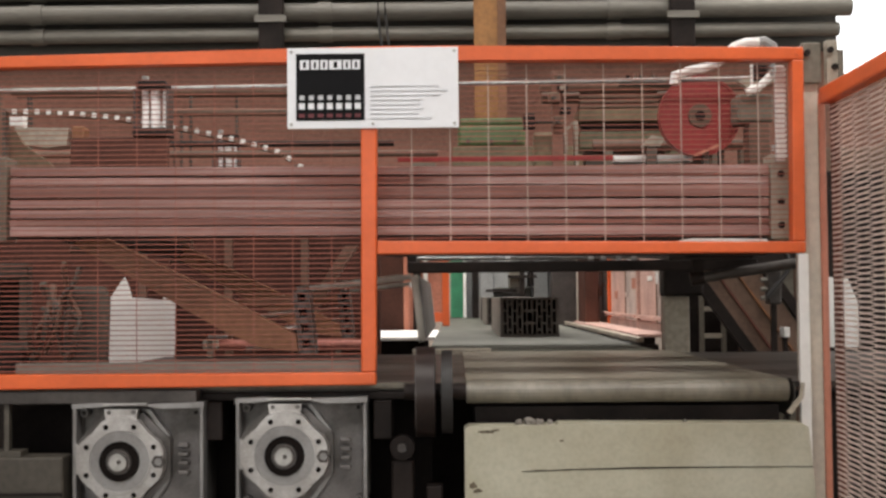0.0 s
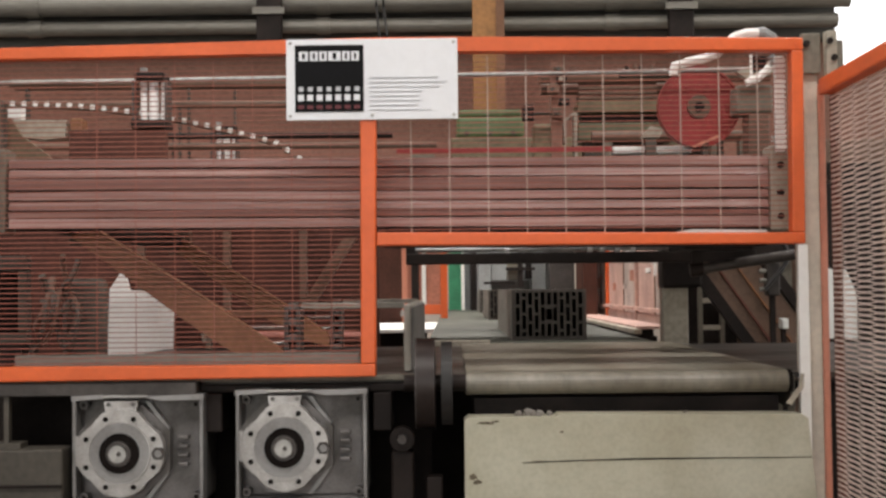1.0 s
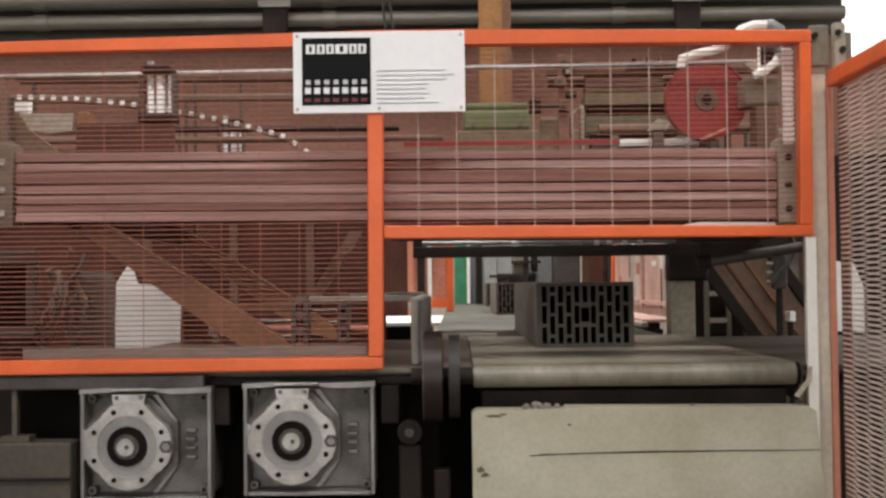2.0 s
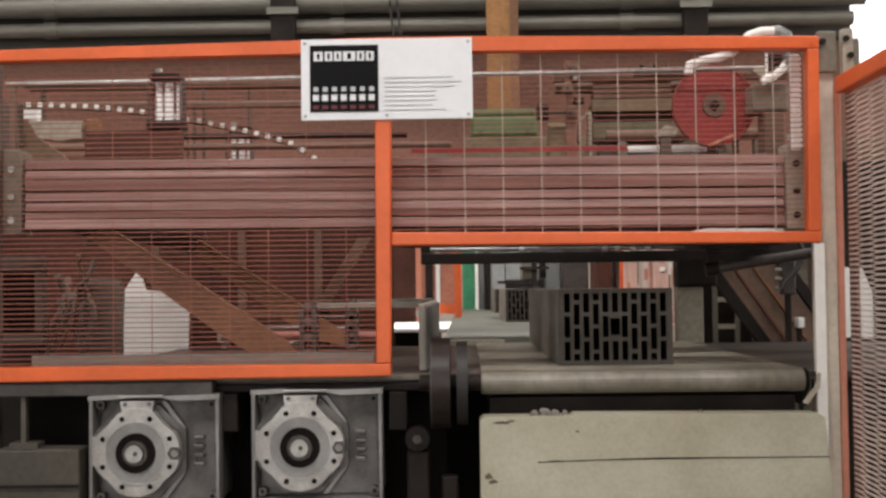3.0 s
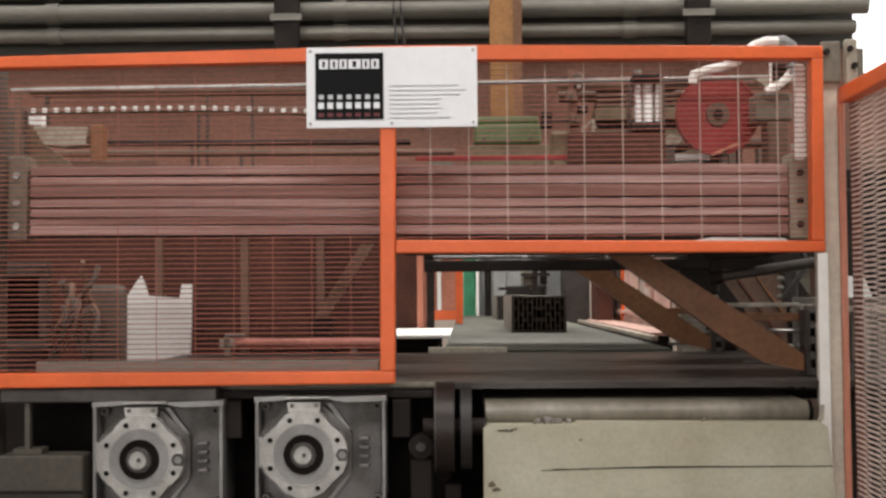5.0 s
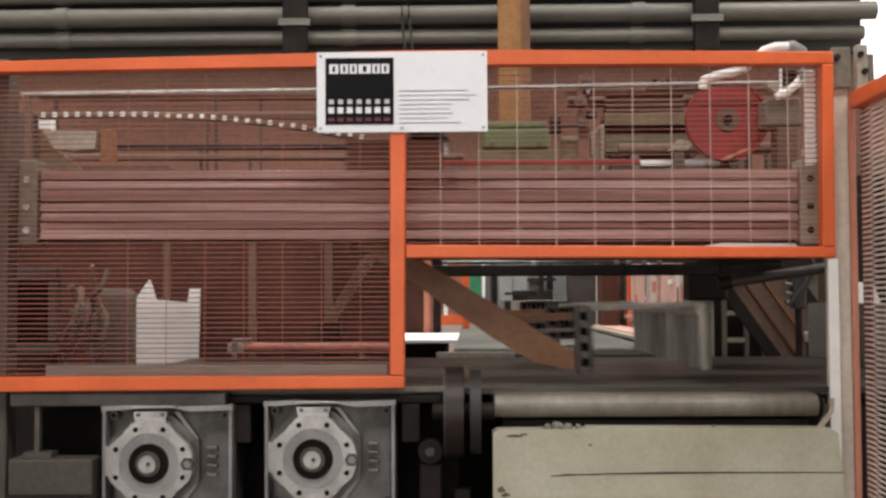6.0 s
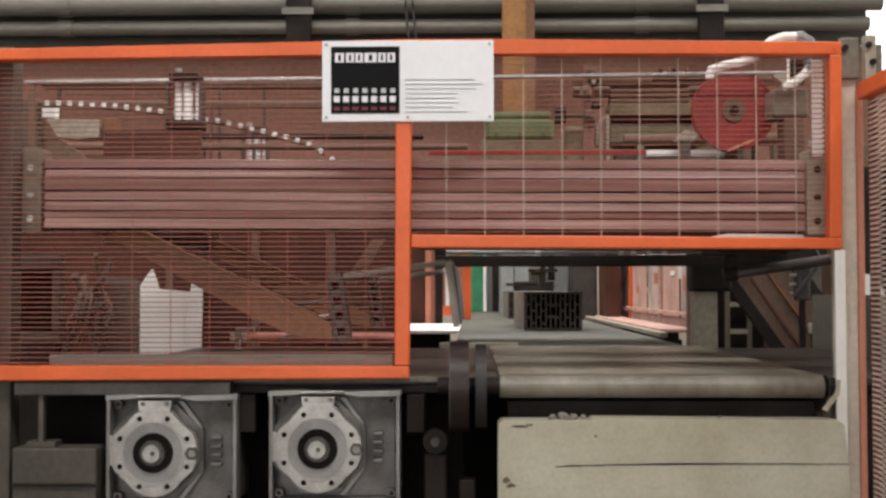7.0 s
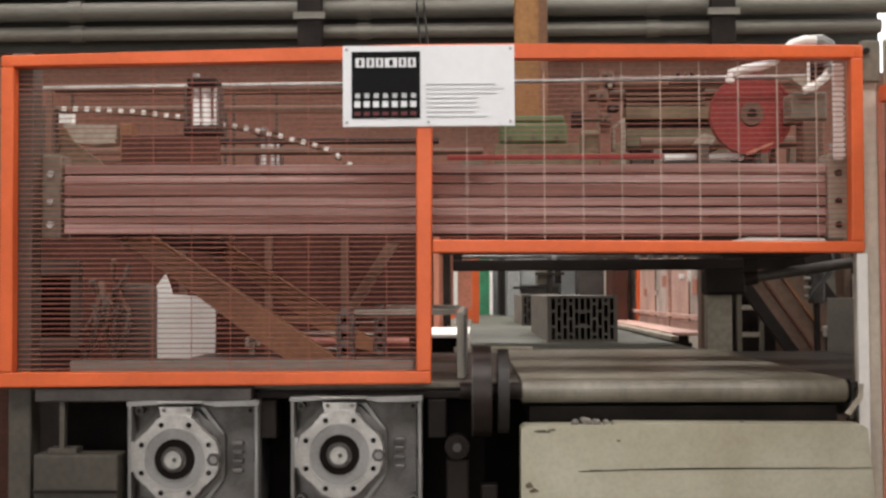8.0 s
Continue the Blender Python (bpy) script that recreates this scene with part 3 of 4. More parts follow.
    part("oil_seal", tube(B(), (cx, -0.0300, 0), (cx, -0.0202, 0), 0.0482, 0.031, 32), BLACK, g, "black oil seal ring", smooth=True)
    part("hollow_shaft", tube(B(), (cx, -0.034, 0), (cx, -0.0202, 0), 0.0305, 0.0215, 28), GUN, g, smooth=True)
    part("shaft_end", rod(B(), (cx, -0.044, 0), (cx, -0.0202, 0), 0.0210, 24, 0.0130), STEEL, g, "bright shaft end", smooth=True)
    part("shaft_centre", rod(B(), (cx + 0.004, -0.0462, 0.001), (cx + 0.004, -0.0442, 0.001), 0.0055, 12), GUN, g)
    for k in range(8):
        a = eighth[k]
        x, z = cx + 0.0885 * math.cos(a), 0.0885 * math.sin(a)
        lug = part("flange_lug", tube(B(), (x, -0.0225, z), (x, -0.0202, z), 0.0105, 0.0068, 14), ALU, g)
        part("bolt_hole", rod(B(), (x, -0.0214, z), (x, -0.0203, z), 0.0066, 10), BLACK, lug)
    pl = part("plug", tube(B(), (cx + 0.0945, -0.030, -0.001), (cx + 0.0945, -0.0202, -0.001), 0.0165, 0.0105, 6), GUN, g, "dark oil plug")
    part("plug_centre", rod(B(), (cx + 0.0945, -0.026, -0.001), (cx + 0.0945, -0.0202, -0.001), 0.0098, 8), ALU_MID, pl)
    for k in range(4):
        part("rib", box(B(), 0.092, 0.118, 0.026, d - 0.0005, -0.040 + k * 0.022, -0.029 + k * 0.022, 0.003), ALU_DARK, g)
    part("web", prism(B(), [(0.012, 0.120), (0.024, 0.120), (0.072, 0.055), (0.064, 0.047)], 0.030, d - 0.0009), ALU_MID, g)
    part("web", prism(B(), [(0.012, -0.120), (0.064, -0.047), (0.072, -0.055), (0.024, -0.120)], 0.030, d - 0.0009), ALU_MID, g)
    part("side_nub", box(B(), w - 0.0125, w - 0.0102, 0.010, 0.04, -0.012, 0.012), BLACK, g)
    return g


gu = gear_unit()
gu.matrix_basis = pose(-0.774, -0.01, 0.848)
copy_thing(gu, pose(-0.374, -0.01, 0.858))

# frame under the guard
u = thing("support_rack", "dark steel rack carrying the gear units", "rack")
part("top_beam", box(B(), -1.16, -0.10, 0.05, 0.16, 0.985, 1.0055, 0.004), DARK, u)
part("grey_beam", box(B(), -1.163, -0.63, -0.01, 0.045, 0.985, 1.018, 0.003), GUN, u, "grey painted beam")
# black plates behind the gear units carry the shade of the recess
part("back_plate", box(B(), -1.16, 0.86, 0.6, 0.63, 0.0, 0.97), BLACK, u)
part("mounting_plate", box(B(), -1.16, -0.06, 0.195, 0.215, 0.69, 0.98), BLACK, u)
part("lower_beam", box(B(), -1.163, -0.955, -0.02, 0.06, 0.60, 0.858, 0.006), SHADED_OLIVE, u, "olive lower beam, shade put into its paint")
part("lower_edge", box(B(), -1.163, -0.955, -0.028, -0.0205, 0.765, 0.772), DARK, u)
part("thin_post", box(B(), -1.105, -1.093, 0.0, 0.02, 0.8585, 0.984), SHADED_OLIVE, u)
part("post_foot", box(B(), -1.13, -1.06, -0.01, 0.04, 0.8585, 0.872), SHADED_OLIVE, u)
part("lower_rail", box(B(), -0.95, -0.06, 0.0, 0.19, 0.64, 0.688, 0.006), DARK, u)
for x in (-1.15, -0.20, 0.0):
    part("leg", box(B(), x, x + 0.06, 0.1, 0.16, 0.0, 0.639), DARK, u)
for x in (-0.62, -0.2):
    part("bracket", box(B(), x, x + 0.045, 0.03, 0.17, 0.89, 0.984, 0.003), DARK, u)
br = thing("bearing_unit", "grey flanged bearing on a steel stub", "bearing")
part("ring", tube(B(), (-0.128, -0.01, 0.873), (-0.128, 0.03, 0.873), 0.030, 0.012, 20), DARK, br, smooth=True)
part("shaft", rod(B(), (-0.128, -0.02, 0.873), (-0.128, 0.09, 0.873), 0.0115, 12), GUN, br, smooth=True)
part("holder", box(B(), -0.155, -0.10, 0.0, 0.06, 0.69, 0.842, 0.006), DARK, br)
part("clamp", box(B(), -0.07, -0.03, 0.0, 0.05, 0.70, 0.78, 0.005), DARK, br)
cv = thing("cover_box", "pale green grey painted sheet cover with a seam", "machine cover")
part("cover", prism(B(), [(0.024, 0.45), (0.878, 0.45), (0.862, 0.70), (0.842, 0.922), (0.827, 0.932), (0.25, 0.936), (0.245, 0.931), (0.034, 0.931), (0.024, 0.924)], -0.075, 0.0), COVER, cv)

# smears of dried clay on the sheet, each with a ragged outline
smear_random = random.Random(12)
for sx, sz, sw, sh in ((0.076, 0.917, 0.022, 0.004), (0.098, 0.921, 0.012, 0.003), (0.042, 0.790, 0.010, 0.010), (0.055, 0.778, 0.012, 0.006), (0.255, 0.895, 0.006, 0.003), (0.20, 0.8255, 0.022, 0.0016), (0.262, 0.8255, 0.014, 0.0016)):
    ring = []
    for k in range(14):
        a, q = -2 * math.pi * k / 14, smear_random.uniform(0.55, 1.15)
        ring.append((sx + sw * q * math.cos(a), sz + sh * q * math.sin(a)))
    part("smear", prism(B(), ring, -0.0762, -0.0745), SMEAR, cv, "dried clay smear")

part("seam_strip", prism(B(), [(0.16, 0.822), (0.30, 0.8265), (0.56, 0.8285), (0.85, 0.829), (0.85, 0.8305), (0.44, 0.8315), (0.30, 0.8285), (0.16, 0.8235)], -0.0768, -0.0752), DARK, cv)
bm = B()
for k, (x, r) in enumerate(((0.20, 0.010), (0.225, 0.014), (0.25, 0.011), (0.275, 0.008), (0.235, 0.009), (0.60, 0.006))):
    lump = bmesh.ops.create_icosphere(bm, subdivisions=2, radius=r, matrix=Matrix.Translation((x - 0.045, -0.05 + 0.01 * (k % 2), 0.935)))
    for vert in lump["verts"]:
        vert.co += 0.4 * r * noise.noise_vector(vert.co * 90)
tagged(part("clay_crumb", bm, CLAY, cv, "crumbs of grey clay"), kind="stuff")
part("base", box(B(), 0.05, 0.83, -0.05, 0.0, 0.0, 0.4495), DARK, cv)


# ---------------------------------------------------------------- table and conveyors
t = thing("slide_table", "dark worn steel slide table", "table")
part("plate", box(B(), -1.10, 1.66, 0.075, 1.66, 1.006, 1.021), TABLE, t)
part("front_edge", box(B(), -1.10, -0.06, 0.045, 0.0745, 1.012, 1.026, 0.003), OLIVE, t, "grey front edge strip")
# supports under the table are black, with its shade in the colour
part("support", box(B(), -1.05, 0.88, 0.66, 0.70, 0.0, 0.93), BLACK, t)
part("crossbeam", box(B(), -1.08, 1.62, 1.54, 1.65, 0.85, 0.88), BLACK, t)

lift = thing("lifting_conveyor", "clay-dusted short belt conveyor that lifts and drops", "conveyor")
bm = B()
ys, n = (0.0, 1.40), 10
prof = [(1.61 + 0.027 * math.sin(a), 1.006 + 0.027 * math.cos(a)) for a in (math.pi * k / n for k in range(n + 1))]
prof += [(0.0 - 0.027 * math.sin(a), 1.006 - 0.027 * math.cos(a)) for a in (math.pi * k / n for k in range(n + 1))]
for x0, x1 in ((0.03, 0.812),):
    f, k = [bm.verts.new((x0, y, z)) for y, z in prof], [bm.verts.new((x1, y, z)) for y, z in prof]
    bm.faces.new(f), bm.faces.new(k[::-1])
    for i in range(len(f)):
        j = (i + 1) % len(f)
        bm.faces.new((f[i], k[i], k[j], f[j]))
part("belt", bm, BELT, lift, "clay-dusted grey belt", smooth=False)
part("end_disc", rod(B(), (0.8123, 0.0, 1.006), (0.822, 0.0, 1.006), 0.028, 20), BLACK, lift)
part("side_plate", prism(B(), [(0.823, 0.94), (0.833, 0.94), (0.833, 1.02), (0.823, 1.02)], 0.0, 1.6), SHADED_OLIVE, lift)
part("scraper_bracket", prism(B(), [(0.80, 0.955), (0.812, 0.95), (0.842, 0.99), (0.845, 1.025), (0.836, 1.025), (0.832, 0.995)], -0.04, -0.034), CREAM, lift)
part("bed", box(B(), 0.05, 0.80, 0.03, 1.58, 0.93, 0.968), DARK, lift)
pulley = part("pulley", rod(B(), (-0.088, -0.05, 0.985), (-0.045, -0.05, 0.985), 0.108, 32), PULLEY, lift, "dark brown drive pulley", smooth=True)
part("guide_disc", rod(B(), (-0.03, -0.05, 0.985), (-0.004, -0.05, 0.985), 0.100, 32), RUBBER, pulley, "black guide disc", smooth=True)
part("drive_shaft", rod(B(), (-0.12, -0.05, 0.985), (0.029, -0.05, 0.985), 0.02, 14), DARK, pulley, smooth=True)
part("pulley_rim", tube(B(), (-0.0915, -0.05, 0.985), (-0.0881, -0.05, 0.985), 0.108, 0.094, 32), GUN, pulley)

fb = thing("feed_conveyor", "long wet belt conveyor towards the extruder", "conveyor")
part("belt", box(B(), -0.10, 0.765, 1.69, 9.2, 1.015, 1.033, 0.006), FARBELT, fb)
part("bed", box(B(), -0.08, 0.74, 1.72, 9.2, 0.90, 1.0145), DARK, fb)
part("end_roller", rod(B(), (-0.09, 1.72, 0.985), (0.75, 1.72, 0.985), 0.025, 14), DARK, fb, smooth=True)
for y in (2.2, 4.4, 6.6, 8.8):
    for x in (-0.06, 0.67):
        part("leg", box(B(), x, x + 0.06, y, y + 0.06, 0.0, 0.8995), OLIVE, fb)
part("pale_stop", box(B(), -0.16, 0.14, 1.664, 1.686, 1.0, 1.042, 0.003), CREAM, fb, "pale stop strip")


# ---------------------------------------------------------------- far end of the conveyor
def far_guard(x, posts, z1):
    g = thing("line_guard", "orange framed guard along the conveyor, panes painted pale for backlight", "safety guard", "guards along the feed conveyor")
    rnd_pane = random.Random(9)
    for y in posts:
        part("post", box(B(), x - 0.03, x + 0.03, y - 0.03, y + 0.03, 0.0, z1, 0.004), ORANGE if y > 7 else PINK, g)
    ys = sorted(posts)
    for a, b in zip(ys, ys[1:]):
        part("bottom_rail", box(B(), x - 0.02, x + 0.02, a + 0.0305, b - 0.0305, 0.98, 1.06, 0.003), PINK, g)
        part("kick_rail", box(B(), x - 0.045, x - 0.021, a + 0.0305, b - 0.0305, 1.08, 1.105, 0.003), PINK, g)
        cuts = [a + 0.031, a + 0.031 + (b - a - 0.062) * 0.42, b - 0.031]
        for k in range(2):
            part("pane", box(B(), x - 0.006, x + 0.006, cuts[k] + 0.006, cuts[k + 1] - 0.006, 1.061, z1 - 0.05), (PANE, PINK)[k], g, "pane painted pale for backlight")
        part("mullion", box(B(), x - 0.014, x + 0.002, cuts[1] - 0.0055, cuts[1] + 0.0055, 1.061, z1 - 0.05), BROWNBOX, g)
        # scattered pale patches imitate blotchy glare on the panes
        for k in range(5):
            y0 = rnd_pane.uniform(cuts[0], cuts[2] - 0.25)
            z0 = rnd_pane.uniform(1.20, 1.50)
            part("rag", box(B(), x - 0.013, x - 0.0065, y0, y0 + rnd_pane.uniform(0.08, 0.22), z0, z0 + rnd_pane.uniform(0.02, 0.10), 0.002), (WHITE, SALMON, PANE)[k % 3], g, "pale patch painted as glare on the pane")
    return g


# white and pink kept light, with the daylight behind the panes in them
PANE = material("glare_white_pane", (0.66, 0.55, 0.50), 0.4, dark=0.55, scale=5, fine=40, amount=0.5)
SALMON = material("dusty_salmon_panel", (0.52, 0.20, 0.13), 0.6, dark=0.7, scale=3)
PINK = material("pale_pink_panel", (0.62, 0.40, 0.34), 0.6, dark=0.7, scale=3)
far_guard(1.31, (4.3, 5.6, 7.2, 8.4), 2.2)
lt = thing("side_ledge", "pale clay-covered ledge beside the conveyor", "ledge", "ledges beside the conveyor")
part("ledge", box(B(), 1.06, 1.25, 4.1, 8.3, 0.995, 1.015, 0.004), PINK, lt)
part("edge_rail", box(B(), 0.98, 1.02, 3.6, 8.3, 0.985, 1.012, 0.004), CREAM, lt, "pale edge rail")
part("bearer", box(B(), 0.985, 1.22, 5.2, 5.26, 0.95, 0.9845), DARK, lt)
part("support", box(B(), 1.08, 1.2, 4.2, 8.0, 0.0, 0.9495), DARK, lt)
part("riser", box(B(), 1.10, 1.18, 4.2, 5.19, 0.95, 0.9945), DARK, lt)
lt = thing("side_ledge", "pale whitish ledge beside the conveyor", "ledge", "ledges beside the conveyor")
part("ledge", box(B(), -0.62, -0.105, 4.2, 5.75, 0.985, 1.005, 0.004), WHITE, lt)
part("support", box(B(), -0.58, -0.18, 4.25, 5.45, 0.0, 0.9845), BLACK, lt)
lg = thing("line_guard", "orange framed guard panel facing the conveyor end", "safety guard", "guards along the feed conveyor")
for x0, x1, mat in ((-0.367, -0.326, PALE_SALMON), (-0.298, -0.243, DARK), (-0.088, -0.037, ORANGE)):
    part("post", box(B(), x0, x1, 5.8, 5.85, 0.0, 2.2, 0.004), mat, lg)
part("lower_rail", box(B(), -0.2425, -0.0885, 5.8, 5.85, 1.06, 1.13, 0.003), ORANGE, lg)
part("panel", box(B(), -0.2425, -0.0885, 5.82, 5.83, 1.1305, 2.15), SALMON, lg, "dusty salmon panel")
part("panel", box(B(), -0.3255, -0.2985, 5.82, 5.83, 1.0, 2.15), SALMON, lg, "dusty salmon panel")
part("dark_sheet", box(B(), -1.0, -0.3675, 5.82, 5.84, 0.0, 2.15), RUST, lg, "dark rust brown side sheet")
part("white_strip", box(B(), -0.222, -0.192, 5.79, 5.80, 1.131, 2.15), WHITE, lg)
lp = thing("line_post", "slim orange post beside the conveyor", "post")
part("shaft", box(B(), -0.40, -0.372, 2.3, 2.34, 0.0, 1.6), ORANGE, lp)
gp = thing("green_cabinet", "teal green switch cabinet at the extruder", "cabinet")
part("body", box(B(), -0.04, 0.088, 9.3, 9.5, 0.0, 1.9, 0.008), TEAL, gp)
part("pale_trim", box(B(), 0.0885, 0.12, 9.28, 9.34, 0.0, 1.9), STRIP, gp, "bright white edge trim")


def extruder():
    e = thing("extruder", "light grey clay extruder with dark mouth", "extruder")
    part("frame_left", box(B(), 0.235, 0.355, 8.2, 9.6, 0.0, 2.1, 0.01), GREYMACH, e)
    part("dark_gap_plate", box(B(), 0.176, 0.2345, 8.9, 9.6, 0.0, 2.1, 0.005), DARK, e)
    part("side_sheet", box(B(), 0.121, 0.1755, 9.35, 9.6, 0.0, 2.1, 0.005), GREYMACH, e)
    part("frame_right", box(B(), 0.72, 0.86, 8.2, 9.6, 0.0, 2.1, 0.01), GREYMACH, e)
    part("head", box(B(), 0.3555, 0.7195, 8.25, 9.6, 1.31, 2.1, 0.01), GREYMACH, e)
    part("side_cabinet", box(B(), 0.865, 1.09, 7.9, 9.4, 0.0, 2.1, 0.01), GUN, e)
    part("dark_side", box(B(), 1.10, 1.225, 7.3, 7.88, 0.9, 2.1, 0.01), RUST, e)
    part("cross_bar", box(B(), 0.28, 0.56, 7.95, 8.0, 1.28, 1.305), DARK, e, "dark pressing bar")
    part("stem", box(B(), 0.587, 0.632, 7.95, 8.0, 1.25, 1.60), DARK, e)
    part("stem_head", box(B(), 0.48, 0.74, 7.94, 8.01, 1.405, 1.43), DARK, e)
    part("bar_mount", box(B(), 0.50, 0.62, 8.0005, 8.249, 1.32, 1.50), OLIVE, e)
    for x in (0.68, 0.71):
        part("hose", rod(B(), (x, 8.12, 1.33), (x, 8.12, 2.0), 0.015, 8), DARK, e)
    part("die", box(B(), 0.3555, 0.7195, 8.40, 8.46, 1.0335, 1.3095), GREYMACH, e)


extruder()


# ---------------------------------------------------------------- behind the left half of the guard
pn = thing("rust_panel", "rust red machine panel behind the guard", "machine panel")
part("panel", box(B(), -2.6, -0.30, 1.96, 1.99, 0.0, 1.615), RUST, pn)
for x in (-1.95, -1.28, -0.93, -0.62):
    part("stiffener", box(B(), x, x + 0.03, 1.935, 1.9595, 0.95, 1.61), BROWNBOX, pn)
# white board added in place of a bright opening to the outside
wb = thing("daylight_board", "leaning white board in place of a daylight opening", "board", "white boards")
bm = prism(B(), [(-1.366, 0.992), (-1.110, 0.992), (-1.110, 1.292), (-1.150, 1.292), (-1.158, 1.238), (-1.285, 1.248), (-1.298, 1.290), (-1.315, 1.328), (-1.335, 1.30), (-1.366, 1.25)], 1.82, 1.84)
box(bm, -1.171, -1.166, 1.816, 1.82, 0.992, 1.236)
# top leaned back slightly to catch the lamp overhead
for vert in bm.verts:
    vert.co.y += 0.10 * (vert.co.z - 1.0)
part("board", bm, STRIP, wb)
part("stand", box(B(), -1.38, -1.15, 1.865, 1.90, 0.0, 0.9995), DARK, wb)
REDPIPE = material("faded_red_pipe", (0.62, 0.22, 0.17), 0.5, dark=0.7)
rp = thing("red_pipe", "red brown pipe with a small valve", "pipe")
part("pipe", rod(B(), (-0.93, 1.63, 1.066), (-0.33, 1.63, 1.06), 0.02, 12), REDPIPE, rp, smooth=True)
part("valve", box(B(), -0.95, -0.89, 1.605, 1.655, 1.045, 1.085, 0.008), CREAM, rp, "pale valve body")
part("valve_handle", rod(B(), (-0.93, 1.62, 1.095), (-0.86, 1.62, 1.095), 0.008, 8), STEEL, rp)
part("stand", box(B(), -0.92, -0.90, 1.54, 1.56, 0.0, 1.0895), OLIVE, rp)
part("stand", box(B(), -0.45, -0.43, 1.62, 1.64, 1.0215, 1.046), OLIVE, rp)
dg = thing("brace", "grey diagonal brace behind the mesh", "brace")
part("bar", prism(B(), [(-0.60, 1.16), (-0.55, 1.16), (-0.37, 1.44), (-0.42, 1.44)], 1.70, 1.73), BROWNBOX, dg)
part("foot", box(B(), -0.62, -0.53, 1.69, 1.74, 0.0, 1.1595), DARK, dg)
bf = thing("bracket_frame", "pale grey rectangular bracket frame", "bracket")
for a in ((-1.326, -1.302, 1.13, 1.30), (-1.200, -1.175, 1.13, 1.30), (-1.326, -1.175, 1.3005, 1.342), (-1.326, -1.175, 1.10, 1.1295)):
    part("bar", box(B(), a[0], a[1], 0.36, 0.40, a[2], a[3], 0.004), SHADED_OLIVE, bf)
# black sheet gives the frame its dark inside
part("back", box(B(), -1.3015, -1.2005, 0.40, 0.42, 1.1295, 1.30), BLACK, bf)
part("foot", box(B(), -1.31, -1.19, 0.36, 0.42, 0.0, 1.0995), DARK, bf)
hz = thing("hose_bundle", "tangled khaki hoses and fittings", "hose bundle")
rnd = random.Random(4)
for k in range(9):
    x0, z0 = rnd.uniform(-1.22, -1.10), rnd.uniform(1.20, 1.36)
    y0 = rnd.uniform(0.42, 0.62)
    pts = [(x0 + 0.025 * math.sin(j * 0.55 + k), y0 + 0.03 * math.cos(j * 0.7 + k), z0 - 0.022 * j + 0.02 * math.sin(j * 0.8 + 2 * k)) for j in range(8)]
    part("hose", path_tube(B(), pts, rnd.uniform(0.006, 0.013), 7), (SHADED_OLIVE, BROWNBOX, SHADED_OLIVE)[k % 3], hz, smooth=True)
part("manifold", box(B(), -1.165, -1.03, 0.62, 0.66, 1.0215, 1.28, 0.02), SHADED_OLIVE, hz)

# upper left: pale bracket, cabinet corner
ub = thing("tool_tray", "pale green tray with an orange clamp", "tray")
part("tray", prism(B(), [(-1.345, 1.722), (-1.25, 1.708), (-1.185, 1.715), (-1.18, 1.768), (-1.345, 1.772)], 0.72, 0.80), CREAM, ub)
part("clamp", box(B(), -1.172, -1.135, 0.73, 0.79, 1.66, 1.775, 0.004), ARM, ub, "orange clamp")
part("white_corner", prism(B(), [(-1.41, 1.790), (-1.37, 1.818), (-1.325, 1.818), (-1.325, 1.7735)], 0.735, 0.775), WHITE, ub)
part("shelf", box(B(), -1.50, -0.95, 0.70, 0.85, 1.60, 1.6595, 0.004), BROWNBOX, ub)
for x0, x1, z, y, rr, mat in ((-1.9, 0.0, 1.90, 1.25, 0.014, BROWNBOX), (-1.7, -0.2, 1.775, 1.15, 0.010, DARK), (-1.5, -0.05, 1.735, 1.12, 0.012, BROWNBOX), (-1.6, -0.3, 2.0, 1.40, 0.018, BROWNBOX), (-1.8, 0.02, 2.10, 2.0, 0.024, BROWNBOX)):
    q = thing("steel_pipe", "brown grey pipe across the machine", "pipe", "pipes behind the guard")
    part("pipe", rod(B(), (x0, y, z), (x1, y, z - 0.01), rr, 10), mat, q, smooth=True)
    for x in (x0 + 0.06, 0.5 * (x0 + x1)):
        part("clip", box(B(), x - 0.005, x + 0.005, y - 0.005, y + 0.005, 1.62, z - rr), SHADED_OLIVE, q)
bb = thing("carrier_beam", "dark brown beam carrying pipes behind the guard", "beam")
part("beam", box(B(), -2.0, 0.05, 1.02, 1.42, 1.57, 1.6195, 0.004), BROWNBOX, bb)
part("back_beam", box(B(), -2.0, 0.05, 1.975, 2.05, 1.6165, 1.6195), BROWNBOX, bb)
part("leg", box(B(), -2.0, -1.9, 1.1, 1.2, 0.0, 1.5695), BROWNBOX, bb)
part("side_beam", box(B(), -2.0, -1.92, 1.4205, 1.9745, 1.60, 1.6195), BROWNBOX, bb)
# crumpled brown lump stands in for a small clamp
fl = thing("rag", "brown lump in place of a small clamp", "rag")
bm = B()
bmesh.ops.create_icosphere(bm, subdivisions=3, radius=0.05, matrix=Matrix.Translation((-0.62, 1.10, 1.645)) @ Matrix.Diagonal((1.4, 0.8, 0.5, 1)))
for vert in bm.verts:
    vert.co += 0.02 * noise.noise_vector(vert.co * 30)
part("cloth", bm, BROWNBOX, fl, smooth=True)
part("leg", box(B(), -1.50, -1.46, 0.75, 0.79, 0.0, 1.5995), BROWNBOX, ub)
sh = thing("side_shield", "brown sheet metal shield", "shield")
